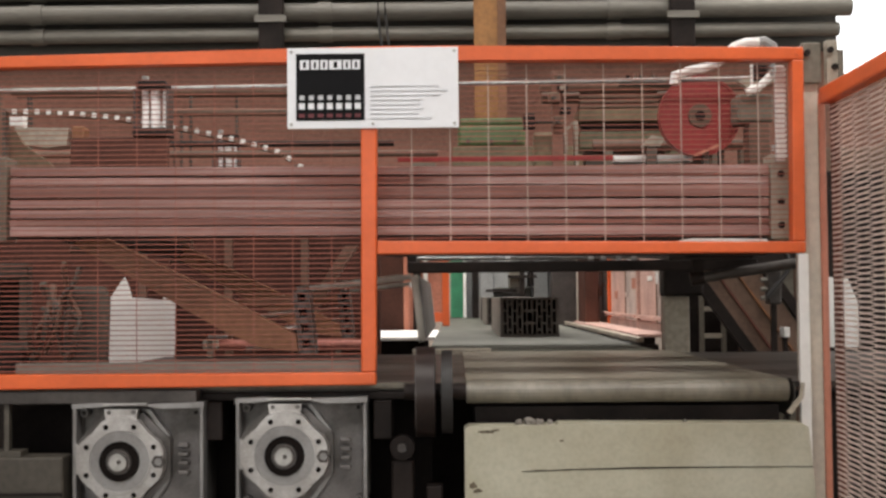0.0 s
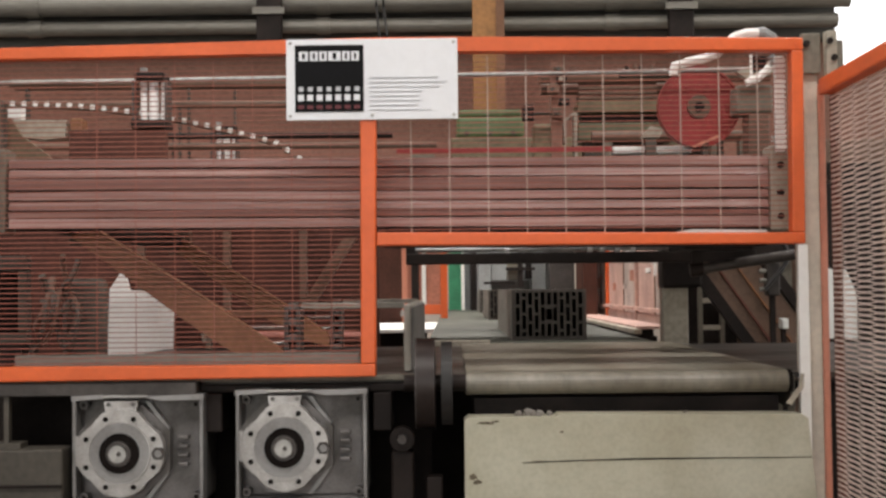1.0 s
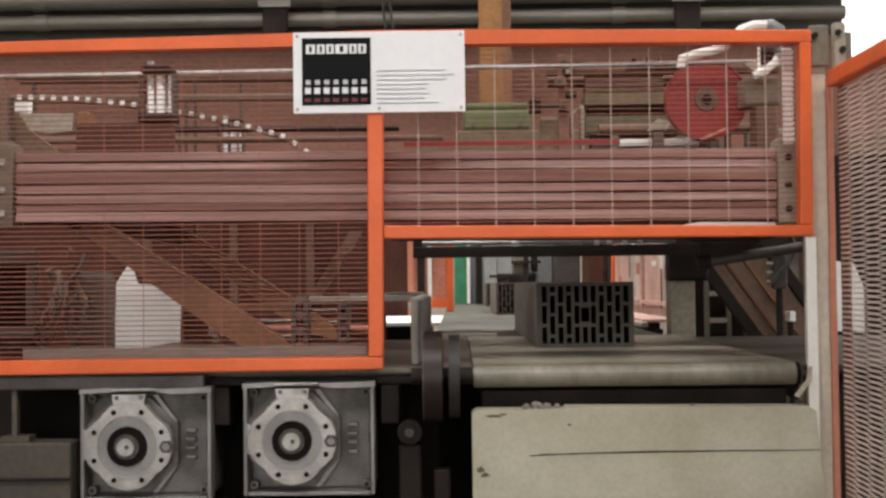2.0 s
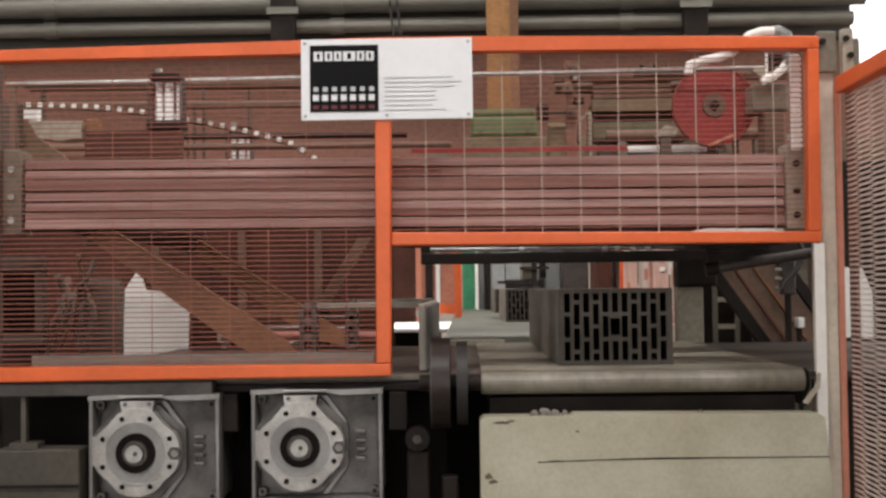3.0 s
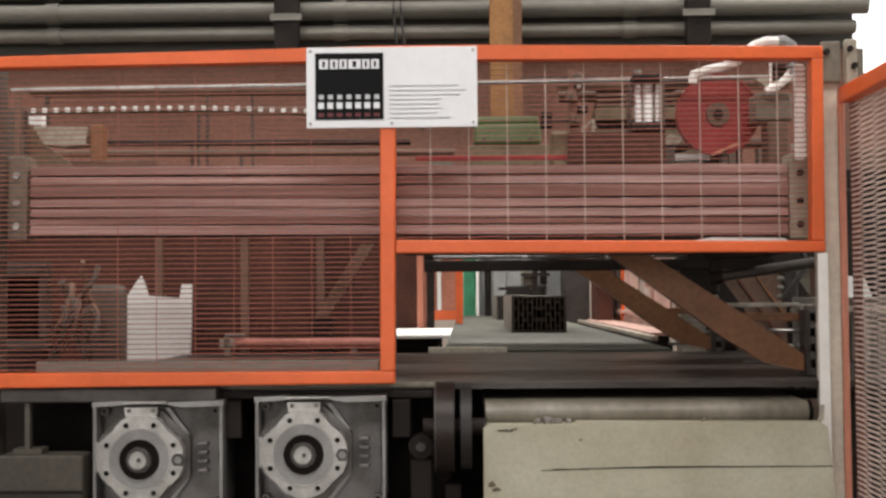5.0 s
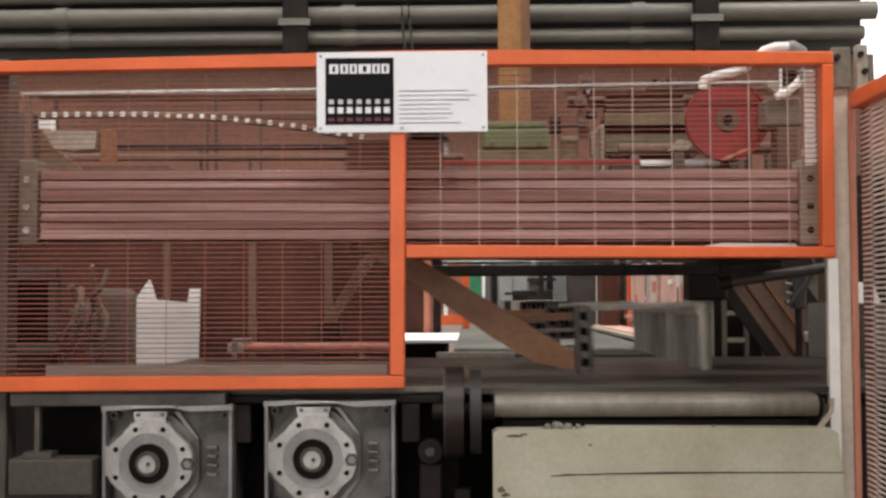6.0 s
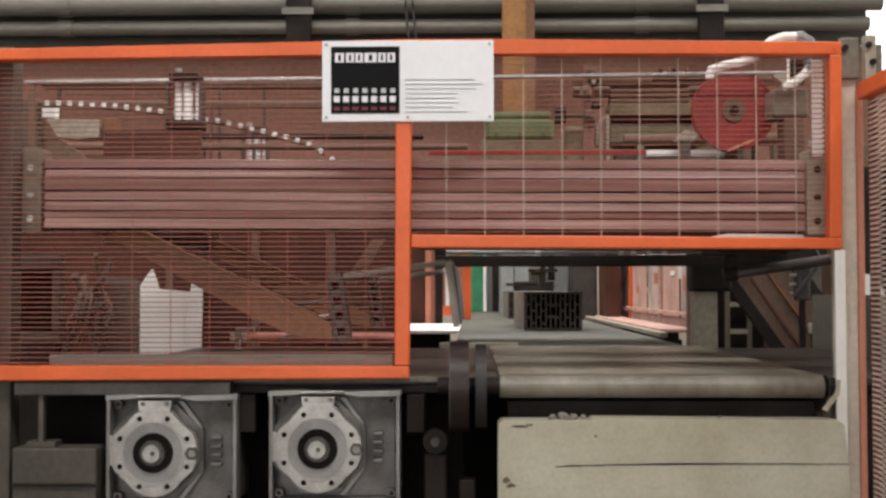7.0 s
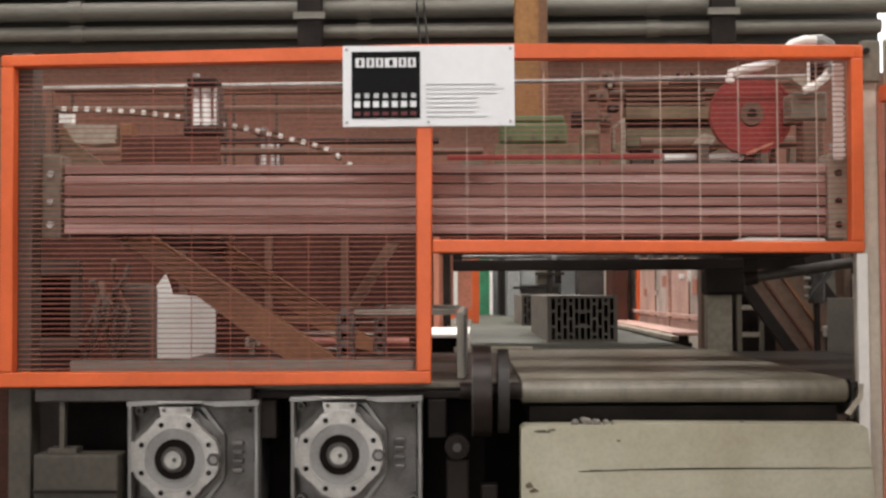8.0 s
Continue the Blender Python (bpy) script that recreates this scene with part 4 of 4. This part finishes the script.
part("sheet", prism(B(), [(-1.50, 1.605), (-1.16, 1.605), (-1.20, 1.65), (-1.276, 1.706), (-1.30, 1.745), (-1.36, 1.768), (-1.50, 1.775)], 0.60, 0.62), SHIELD, sh)


# ---------------------------------------------------------------- behind the upper right half
def hose_reel():
    s = thing("hose_reel", "red hose reel disc with a dark hub", "hose reel")
    cx, cz, y = 0.717, 1.757, 0.52
    part("disc", tube(B(), (cx, y, cz), (cx, y + 0.02, cz), 0.112, 0.034, 40), RED, s)
    part("rim", tube(B(), (cx, y - 0.006, cz), (cx, y + 0.03, cz), 0.118, 0.1121, 40), RED, s, smooth=True)
    part("hub", tube(B(), (cx, y - 0.006, cz), (cx, y + 0.045, cz), 0.0335, 0.014, 20), BROWNBOX, s, smooth=True)
    part("axle", rod(B(), (cx, y - 0.012, cz), (cx, y + 0.2, cz), 0.0135, 12), DARK, s, smooth=True)
    part("stand", box(B(), cx - 0.03, cx + 0.03, y + 0.08, y + 0.14, 1.555, cz - 0.014, 0.004), SHADED_OLIVE, s)


hose_reel()
gm = thing("green_gearbox", "green painted gearbox on the machine", "gearbox")
part("body", box(B(), 0.02, 0.283, 1.70, 1.84, 1.822, 1.905, 0.014), GREEN, gm)
part("lid", box(B(), 0.03, 0.272, 1.71, 1.83, 1.9055, 1.932, 0.008), GREEN, gm)
part("foot", box(B(), 0.0, 0.9, 1.70, 1.84, 1.66, 1.8215, 0.006), KHAKI, gm)
for x in (0.06, 0.15, 0.24):
    part("bolt", rod(B(), (x, 1.692, 1.84), (x, 1.6995, 1.84), 0.009, 8), SHADED_OLIVE, gm)
pr = thing("press_head", "dark ribbed press head over olive guide slabs", "press head")
part("core", box(B(), 0.425, 0.672, 1.02, 1.12, 1.8535, 1.935, 0.004), DARK, pr)
for k in range(5):
    part("ridge", box(B(), 0.420, 0.678, 1.0, 1.0195, 1.857 + 0.0165 * k, 1.866 + 0.0165 * k, 0.002), BROWNBOX, pr)
part("guide_slab", box(B(), 0.415, 0.735, 0.99, 1.13, 1.812, 1.853, 0.004), KHAKI, pr, "olive guide slab")
part("gap_plate", box(B(), 0.43, 0.73, 1.03, 1.10, 1.778, 1.8115), DARK, pr)
part("guide_slab", box(B(), 0.415, 0.735, 0.99, 1.13, 1.720, 1.7775, 0.004), GREENISH, pr, "green grey guide slab")
part("base", box(B(), 0.44, 0.70, 1.02, 1.10, 1.555, 1.7195), SHADED_OLIVE, pr)
cl = thing("clamp", "pale bent steel clamp beside the press head", "clamp")
part("jaw", box(B(), 0.392, 0.404, 0.90, 0.94, 1.555, 1.800, 0.003), CREAM, cl)
part("jaw", box(B(), 0.360, 0.370, 0.90, 0.94, 1.70, 1.768, 0.003), CREAM, cl)
part("link", prism(B(), [(0.366, 1.7685), (0.3915, 1.792), (0.3915, 1.801), (0.360, 1.776)], 0.905, 0.935), CREAM, cl)
for x0, x1, z, y in ((0.29, 1.05, 1.93, 1.0), (0.30, 0.92, 1.90, 1.05), (0.45, 0.98, 1.72, 0.9)):
    q = thing("steel_pipe", "brown grey pipe across the machine", "pipe", "pipes behind the guard")
    part("pipe", rod(B(), (x0, y, z), (x1, y, z), 0.02, 12), BROWNBOX, q, smooth=True)
    for x in (x0 + 0.05, x1 - 0.05):
        part("clip", box(B(), x - 0.012, x + 0.012, y - 0.025, y + 0.025, 1.555, z - 0.0205), OLIVE, q)
vb = thing("valve_stack", "stack of small dark valves on a pinkish column", "valve")
for k, (dx, hh) in enumerate(((0.0, 0.030), (0.022, 0.022), (-0.012, 0.034), (0.014, 0.026), (0.006, 0.018))):
    z = 1.775 + 0.036 * k
    part("valve", box(B(), 0.318 + dx, 0.352 + dx, 0.815, 0.85, z, z + hh, 0.005), (BROWNBOX, DARK)[k % 2], vb)
    part("knob", rod(B(), (0.331 + dx, 0.80, z + 0.4 * hh), (0.331 + dx, 0.8145, z + 0.4 * hh), 0.007, 8), (SHADED_OLIVE, CREAM)[k == 3], vb)
part("column", box(B(), 0.318, 0.352, 0.851, 0.88, 1.555, 1.955), ROSE, vb)
part("side_valve", box(B(), 0.225, 0.262, 0.82, 0.86, 1.765, 1.815, 0.005), DARK, vb)
part("side_pipe", rod(B(), (0.245, 0.84, 1.79), (0.318, 0.84, 1.79), 0.006, 8), SHADED_OLIVE, vb)
part("top_pipe", rod(B(), (0.16, 0.865, 1.925), (0.40, 0.865, 1.925), 0.007, 10), DARK, vb, smooth=True)
cb = thing("control_box", "beige control box on the machine", "box")
part("body", box(B(), 0.262, 0.358, 0.90, 0.97, 1.555, 1.765, 0.008), KHAKI, cb)
part("door", box(B(), 0.270, 0.350, 0.892, 0.8995, 1.60, 1.757, 0.003), KHAKI, cb)
st = thing("stud_row", "row of dark studs standing on the back rail", "studs")
part("rail", box(B(), 0.50, 0.80, 0.60, 0.63, 1.862, 1.872), SHADED_OLIVE, st)
for k, x in enumerate((0.525, 0.548, 0.565, 0.60)):
    part("stud", rod(B(), (x, 0.615, 1.8725), (x, 0.615, 1.895 + 0.006 * (k % 2)), 0.006, 8), (DARK, BROWNBOX)[k % 2], st)
part("post", box(B(), 0.79, 0.805, 0.605, 0.625, 1.555, 1.8615), SHADED_OLIVE, st)
sc = thing("scraper_end", "small pale scraper block under the reel", "scraper")
part("block", prism(B(), [(0.545, 1.668), (0.60, 1.668), (0.61, 1.690), (0.575, 1.700)], 0.50, 0.53), CREAM, sc)
part("stem", box(B(), 0.56, 0.59, 0.505, 0.525, 1.555, 1.6675), SHADED_OLIVE, sc)
part("blade", prism(B(), [(0.69, 1.632), (0.765, 1.664), (0.765, 1.671), (0.69, 1.640)], 0.47, 0.485), PALE_SALMON, sc)
part("blade_stem", box(B(), 0.72, 0.735, 0.486, 0.52, 1.555, 1.648), SHADED_OLIVE, sc)
hd = thing("hydraulic_block", "grey hydraulic block with brackets beside the wheel", "hydraulic block")
part("body", box(B(), 0.80, 0.90, 0.40, 0.50, 1.72, 1.80, 0.008), OLIVE, hd)
part("bracket", prism(B(), [(0.79, 1.83), (0.83, 1.80), (0.90, 1.83), (0.90, 1.86)], 0.36, 0.39), CREAM, hd, "pale bracket")
part("lower", box(B(), 0.83, 0.89, 0.40, 0.48, 1.60, 1.7195, 0.006), BROWNBOX, hd)
rb = thing("white_conduit", "white flat conduit hanging beside the guard upright", "conduit")
part("conduit", box(B(), 0.812, 0.834, 0.045, 0.065, 1.572, 1.812, 0.003), STRIP, rb)
for k in range(17):
    part("rib", box(B(), 0.810, 0.836, 0.041, 0.0448, 1.580 + 0.0136 * k, 1.587 + 0.0136 * k), STRIP, rb)
for z in (1.60, 1.79):
    part("clip", box(B(), 0.805, 0.841, 0.0655, 0.072, z, z + 0.015), STEEL, rb)
wh = thing("white_hose", "white plastic wrapped hose arching over the guard", "hose")
pts = [(0.567, 0.10, 1.775), (0.570, 0.10, 1.798), (0.60, 0.10, 1.808), (0.64, 0.10, 1.816), (0.675, 0.10, 1.828), (0.70, 0.10, 1.850), (0.725, 0.10, 1.872), (0.755, 0.10, 1.882), (0.785, 0.10, 1.882)]
part("hose", path_tube(B(), pts, 0.012, 8), WHITE, wh, smooth=True)
part("elbow", path_tube(B(), [(0.780, 0.115, 1.880), (0.80, 0.115, 1.884), (0.82, 0.115, 1.872), (0.828, 0.115, 1.845), (0.822, 0.115, 1.815)], 0.017, 10), GREYMACH, wh, "grey hose elbow", smooth=True)
part("branch", path_tube(B(), [(0.755, 0.115, 1.757), (0.785, 0.115, 1.768), (0.81, 0.115, 1.790), (0.825, 0.115, 1.810)], 0.010, 8), STRIP, wh, smooth=True)
part("stay", box(B(), 0.768, 0.774, 0.12, 0.126, 1.76, 1.83), STRIP, wh)
part("clip", box(B(), 0.775, 0.815, 0.1325, 0.16, 1.79, 1.83, 0.005), DARK, wh)


# ---------------------------------------------------------------- clay columns
def clay_column():
    """A long extruded clay column with staggered slots, front face at y = 0, resting on z = 0."""
    c = thing("clay_column", "wet grey extruded clay column with slotted hollow face", "clay column", "clay columns on the conveyor")
    w, h, L, deep = 0.30, 0.20, 1.45, 0.25
    bm = B()
    x0, x1 = -w / 2, w / 2
    q = lambda *v: bm.faces.new([bm.verts.new(p) for p in v])
    q((x0, 0, 0), (x0, L, 0), (x0, L, h), (x0, 0, h)), q((x1, 0, 0), (x1, 0, h), (x1, L, h), (x1, L, 0))
    q((x0, 0, h), (x0, L, h), (x1, L, h), (x1, 0, h)), q((x0, 0, 0), (x1, 0, 0), (x1, L, 0), (x0, L, 0)), q((x0, L, 0), (x1, L, 0), (x1, L, h), (x0, L, h))
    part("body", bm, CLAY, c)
    bm = B()
    holes = B()

    def face(a, b, lo, hi):
        bm.faces.new([bm.verts.new(p) for p in ((a, 0, lo), (b, 0, lo), (b, 0, hi), (a, 0, hi))])

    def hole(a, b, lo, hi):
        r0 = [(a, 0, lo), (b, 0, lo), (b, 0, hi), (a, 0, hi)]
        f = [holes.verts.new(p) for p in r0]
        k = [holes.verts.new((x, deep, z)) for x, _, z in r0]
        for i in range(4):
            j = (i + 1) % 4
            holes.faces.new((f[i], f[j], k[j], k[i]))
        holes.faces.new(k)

    n, rim = 11, 0.012
    pitch = (w - 2 * rim) / n
    wall = 0.0095
    face(x0, x0 + rim, 0, h), face(x1 - rim, x1, 0, h)
    for i in range(n):
        a = x0 + rim + i * pitch
        b = a + pitch
        if i == 5:
            face(a, b, 0, 0.012), face(a, b, 0.062, 0.078), face(a, b, 0.122, 0.138), face(a, b, 0.188, h), hole(a, b, 0.078, 0.122)
            for lo, hi in ((0.012, 0.062), (0.138, 0.188)):
                face(a, a + wall / 2, lo, hi), face(b - wall / 2, b, lo, hi), hole(a + wall / 2, b - wall / 2, lo, hi)
            continue
        face(a, a + wall / 2, 0, h), face(b - wall / 2, b, 0, h)
        a, b = a + wall / 2, b - wall / 2
        if i % 2:
            cuts = [(0.012, 0.030), (0.040, 0.096), (0.106, 0.160), (0.170, 0.188)]
        else:
            cuts = [(0.012, 0.062), (0.072, 0.128), (0.138, 0.188)]
        z = 0.0
        for lo, hi in cuts:
            face(a, b, z, lo), hole(a, b, lo, hi)
            z = hi
        face(a, b, z, h)
    part("cut_face", bm, CLAY_FACE, c, "cut face between the slots, darkened for shade")
    # slot walls are clay too; black paints in the shade inside them
    part("slots", holes, BLACK, c, "rows of staggered slots, shade painted black inside")
    return c


column_a = clay_column()
column_b = copy_thing(column_a, pose(0.385, 5.0, 1.0335))
column_c = copy_thing(column_a, pose(0.385, 7.0, 1.0335))


# ---------------------------------------------------------------- pusher carriage
PX, PZ = -1.02, 1.42


def pusher():
    c = thing("pusher_carriage", "travelling pusher carriage with bright guide cylinders", "pusher")
    for y, hy in ((0.40, 0.36), (1.50, 1.55)):
        part("lower_block", box(B(), -0.885, -0.79, y - 0.05, y + 0.05, 1.6905, 1.715, 0.004), DARK, c)
        part("upper_block", box(B(), -0.878, -0.796, y - 0.04, y + 0.04, 1.8265, 1.848, 0.004), DARK, c)
        for dx, r in ((-0.024, 0.0095), (0.004, 0.0135), (0.031, 0.0065)):
            part("cylinder", rod(B(), (-0.836 + dx, y, 1.7155), (-0.836 + dx, y, 1.826), r, 14), CHROME_GLARE, c, "polished cylinder painted white for its glare", smooth=True)
        for dx in (-0.048, 0.044):
            part("side_plate", box(B(), -0.836 + dx - 0.003, -0.836 + dx + 0.003, y - 0.03, y + 0.03, 1.7155, 1.826), GUN, c)
        part("top_fitting", rod(B(), (-0.86, y, 1.8485), (-0.86, y, 1.866), 0.010, 8), STEEL, c)
        part("hanger", box(B(), PX - 0.04, PX + 0.04, hy, hy + 0.035, PZ - 0.05, 1.60, 0.004), BROWNBOX, c)
        part("hanger_plate", box(B(), PX - 0.04, -0.79, hy, hy + 0.035, 1.6005, 1.69, 0.004), RUST, c)
    piv = part("pivot_tube", rod(B(), (0, 0.20, 0), (0, 1.66, 0), 0.03, 16), DARK, c, "dark pivot tube")
    piv.location = (PX, 0, PZ)
    X = lambda x: x - PX
    Z = lambda z: z - PZ
    for y in (0.25, 1.47):
        part("arm", prism(B(), [(X(-1.065), Z(1.422)), (X(-1.02), Z(1.452)), (X(-0.62), Z(1.192)), (X(-0.452), Z(1.078)), (X(-0.452), Z(1.034)), (X(-0.56), Z(1.058)), (X(-0.665), Z(1.125))], y, y + 0.045), ARM, piv, "brown painted arm")
        # bracket: two uprights and rungs with square gaps between
        for x in (-0.449, -0.417):
            part("bracket_upright", box(B(), X(x), X(x + 0.012), y - 0.01, y + 0.06, Z(1.024), Z(1.195)), GUN, piv)
        for k in range(5):
            z = 1.024 + k * 0.041
            part("bracket_rung", box(B(), X(-0.4368), X(-0.4172), y - 0.008, y + 0.058, Z(z), Z(z + 0.018)), GREASY, piv)
        # black sheet paints in the shade of the bracket's square gaps
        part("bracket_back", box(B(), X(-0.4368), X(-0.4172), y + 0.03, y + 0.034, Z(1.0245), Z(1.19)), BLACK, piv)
        part("top_bar", box(B(), X(-0.404), X(-0.1303), y, y + 0.03, Z(1.189), Z(1.204), 0.002), FIN, piv, "bare steel link bar")
        part("link_bar", box(B(), X(-0.66), X(-0.4495), y + 0.046, y + 0.066, Z(1.165), Z(1.187), 0.002), ARM, piv)
        for z in (1.055, 1.098, 1.14):
            part("rod", rod(B(), (X(-0.60), y + 0.055, Z(z)), (X(-0.4495), y + 0.055, Z(z)), 0.0055, 8), STEEL, piv)
    for k in range(11):
        y = 0.20 + k * 0.125
        part("fin", box(B(), X(-0.1300), X(-0.1115), y, y + 0.055, Z(1.024), Z(1.198), 0.003), FIN, piv)
    part("backing", box(B(), X(-0.1110), X(-0.1060), 0.20, 1.57, Z(1.03), Z(1.19)), GREASY, piv)
    part("fin_rail", box(B(), X(-0.137), X(-0.1303), 0.20, 1.57, Z(1.168), Z(1.1815)), STEEL, piv)
    return c, piv


carriage, pivot = pusher()


# ---------------------------------------------------------------- drag chain of links
chain = thing("drag_chain", "dark drag chain with pale link rivets", "drag chain")
part("anchor", box(B(), -1.37, -1.315, 0.56, 0.60, 1.5, 1.805, 0.004), SHADED_OLIVE, chain)
links = []
link_mesh = mesh_of(box(B(), -0.0165, 0.0165, -0.012, 0.012, -0.008, 0.004, 0.002), "link", BROWNBOX)
rivet_mesh = mesh_of(box(B(), -0.0065, 0.0065, -0.0165, -0.0125, -0.005, 0.009, 0.001), "rivet", WHITE)
for k in range(35):
    o = new("link", link_mesh)
    o.parent = chain
    rv = new("rivet", rivet_mesh)
    rv.parent = o
    links.append(o)


def chain_height(x, c):
    """Height of the chain over x when the carriage has gone c along its way."""
    s = max(0.0, min(1.0, (x + 1.29) / (0.78 + 0.36 * c)))
    drop = 0.125 - 0.080 * c
    over = max(0.0, x + 1.29 - (0.78 + 0.36 * c))
    return -min(0.10, 0.7 * over) + 1.794 + 0.006 * math.sin(s * 3.0) * c - drop * s ** (1.9 + 1.4 * c)


# ---------------------------------------------------------------- what moves
SHIFT = [(0, 0), (3.15, 0), (3.25, 0.012), (3.3, 0.045), (3.4, 0.19), (3.5, 0.335), (3.6, 0.53), (3.7, 0.63), (3.8, 0.705), (3.9, 0.757), (4.0, 0.81), (4.2, 0.93), (4.4, 1.045),
         (4.7, 1.215), (4.95, 1.31), (5.15, 1.35), (5.3, 1.335), (5.5, 1.2), (5.65, 1.06), (5.8, 0.92), (5.9, 0.81), (6.0, 0.69), (6.1, 0.60), (6.2, 0.46), (6.3, 0.35), (6.4, 0.215),
         (6.5, 0.105), (6.6, 0.025), (6.7, 0), (8.0, 0)]
SWING = [(0, 6.2), (0.1, 3.2), (0.2, 0.8), (0.35, 0), (5.85, 0), (6.0, 2.0), (6.1, 4.5), (6.2, 7.5), (6.3, 11.5), (6.4, 17), (6.5, 23), (6.6, 29), (6.7, 31), (6.8, 27), (6.9, 16), (7.0, 7.5), (7.1, 6.8),
         (7.2, 6.0), (7.3, 3.0), (7.4, 0.6), (7.5, 0), (8.0, 0)]
DROP = [(0, 0), (3.1, 0), (3.2, -0.022), (3.3, -0.05), (3.4, -0.054), (5.85, -0.054), (5.95, -0.040), (6.1, -0.008), (6.2, 0), (8.0, 0)]
COLUMN_A = [(0, 0.385, 3.25, 0), (0.3, 0.385, 2.83, 0), (0.6, 0.385, 2.35, 0), (1.0, 0.385, 1.90, 0), (1.5, 0.385, 1.28, 0), (1.7, 0.385, 1.07, 0), (2.2, 0.385, 0.60, 0), (2.8, 0.385, 0.29, 0),
            (3.0, 0.385, 0.215, 0), (3.12, 0.385, 0.205, 0), (3.2, 0.395, 0.205, -0.008), (3.3, 0.415, 0.205, -0.0115), (3.4, 0.468, 0.205, -0.0115), (3.5, 0.535, 0.205, -0.0115), (3.6, 0.615, 0.205, -0.0115),
            (3.7, 0.685, 0.205, -0.0115), (3.8, 0.752, 0.205, -0.0115), (3.9, 0.802, 0.205, -0.0115), (4.0, 0.856, 0.205, -0.0115), (4.2, 0.975, 0.205, -0.0115), (4.4, 1.09, 0.205, -0.0115),
            (4.7, 1.26, 0.205, -0.0115), (4.95, 1.355, 0.205, -0.0115), (5.15, 1.396, 0.205, -0.0115), (5.4, 1.40, 0.205, -0.0115), (8.0, 1.40, 0.205, -0.0115)]
COLUMN_B = [(0, 5.9), (0.6, 5.4), (1.7, 4.75), (2.8, 4.5), (3.4, 4.35), (4.4, 4.12), (4.7, 3.85), (6.2, 3.5), (7.1, 3.28), (7.4, 3.12), (7.7, 2.7), (8.0, 2.27)]
COLUMN_C = [(0, 8.0), (4.0, 7.1), (7.1, 5.9), (7.6, 5.4), (8.0, 5.0)]


def motions():
    walk(carriage, [(t, pose(c, 0, 0)) for t, c in SHIFT])
    walk(pivot, [(t, pose(PX, 0, PZ, 0, -a, 0)) for t, a in SWING])
    walk(lift, [(t, pose(0, 0, d)) for t, d in DROP])
    walk(pulley, [(t, pose(0, 0, 0.027 + 0.6 * d)) for t, d in DROP])
    walk(column_a, [(t, pose(x, y, 1.0335 + d)) for t, x, y, d in COLUMN_A])
    walk(column_b, [(t, pose(0.385, y, 1.0335)) for t, y in COLUMN_B])
    walk(column_c, [(t, pose(0.385, y, 1.0335)) for t, y in COLUMN_C])
    times = [0, 3.15, 3.3, 3.5, 3.7, 4.0, 4.4, 4.8, 5.15, 5.5, 5.8, 6.1, 6.3, 6.5, 6.7, 8.0]
    for k, o in enumerate(links):
        x = -1.29 + 0.0337 * k
        rows = []
        for t in times:
            c = float(np.interp(t, [a for a, _ in SHIFT], [b for _, b in SHIFT])) / 1.35
            tilt = math.degrees(math.atan2(chain_height(x + 0.01, c) - chain_height(x - 0.01, c), 0.02))
            rows.append((t, pose(x, 0.58, chain_height(x, c), 0, -tilt, 0)))
        walk(o, rows)


motions()
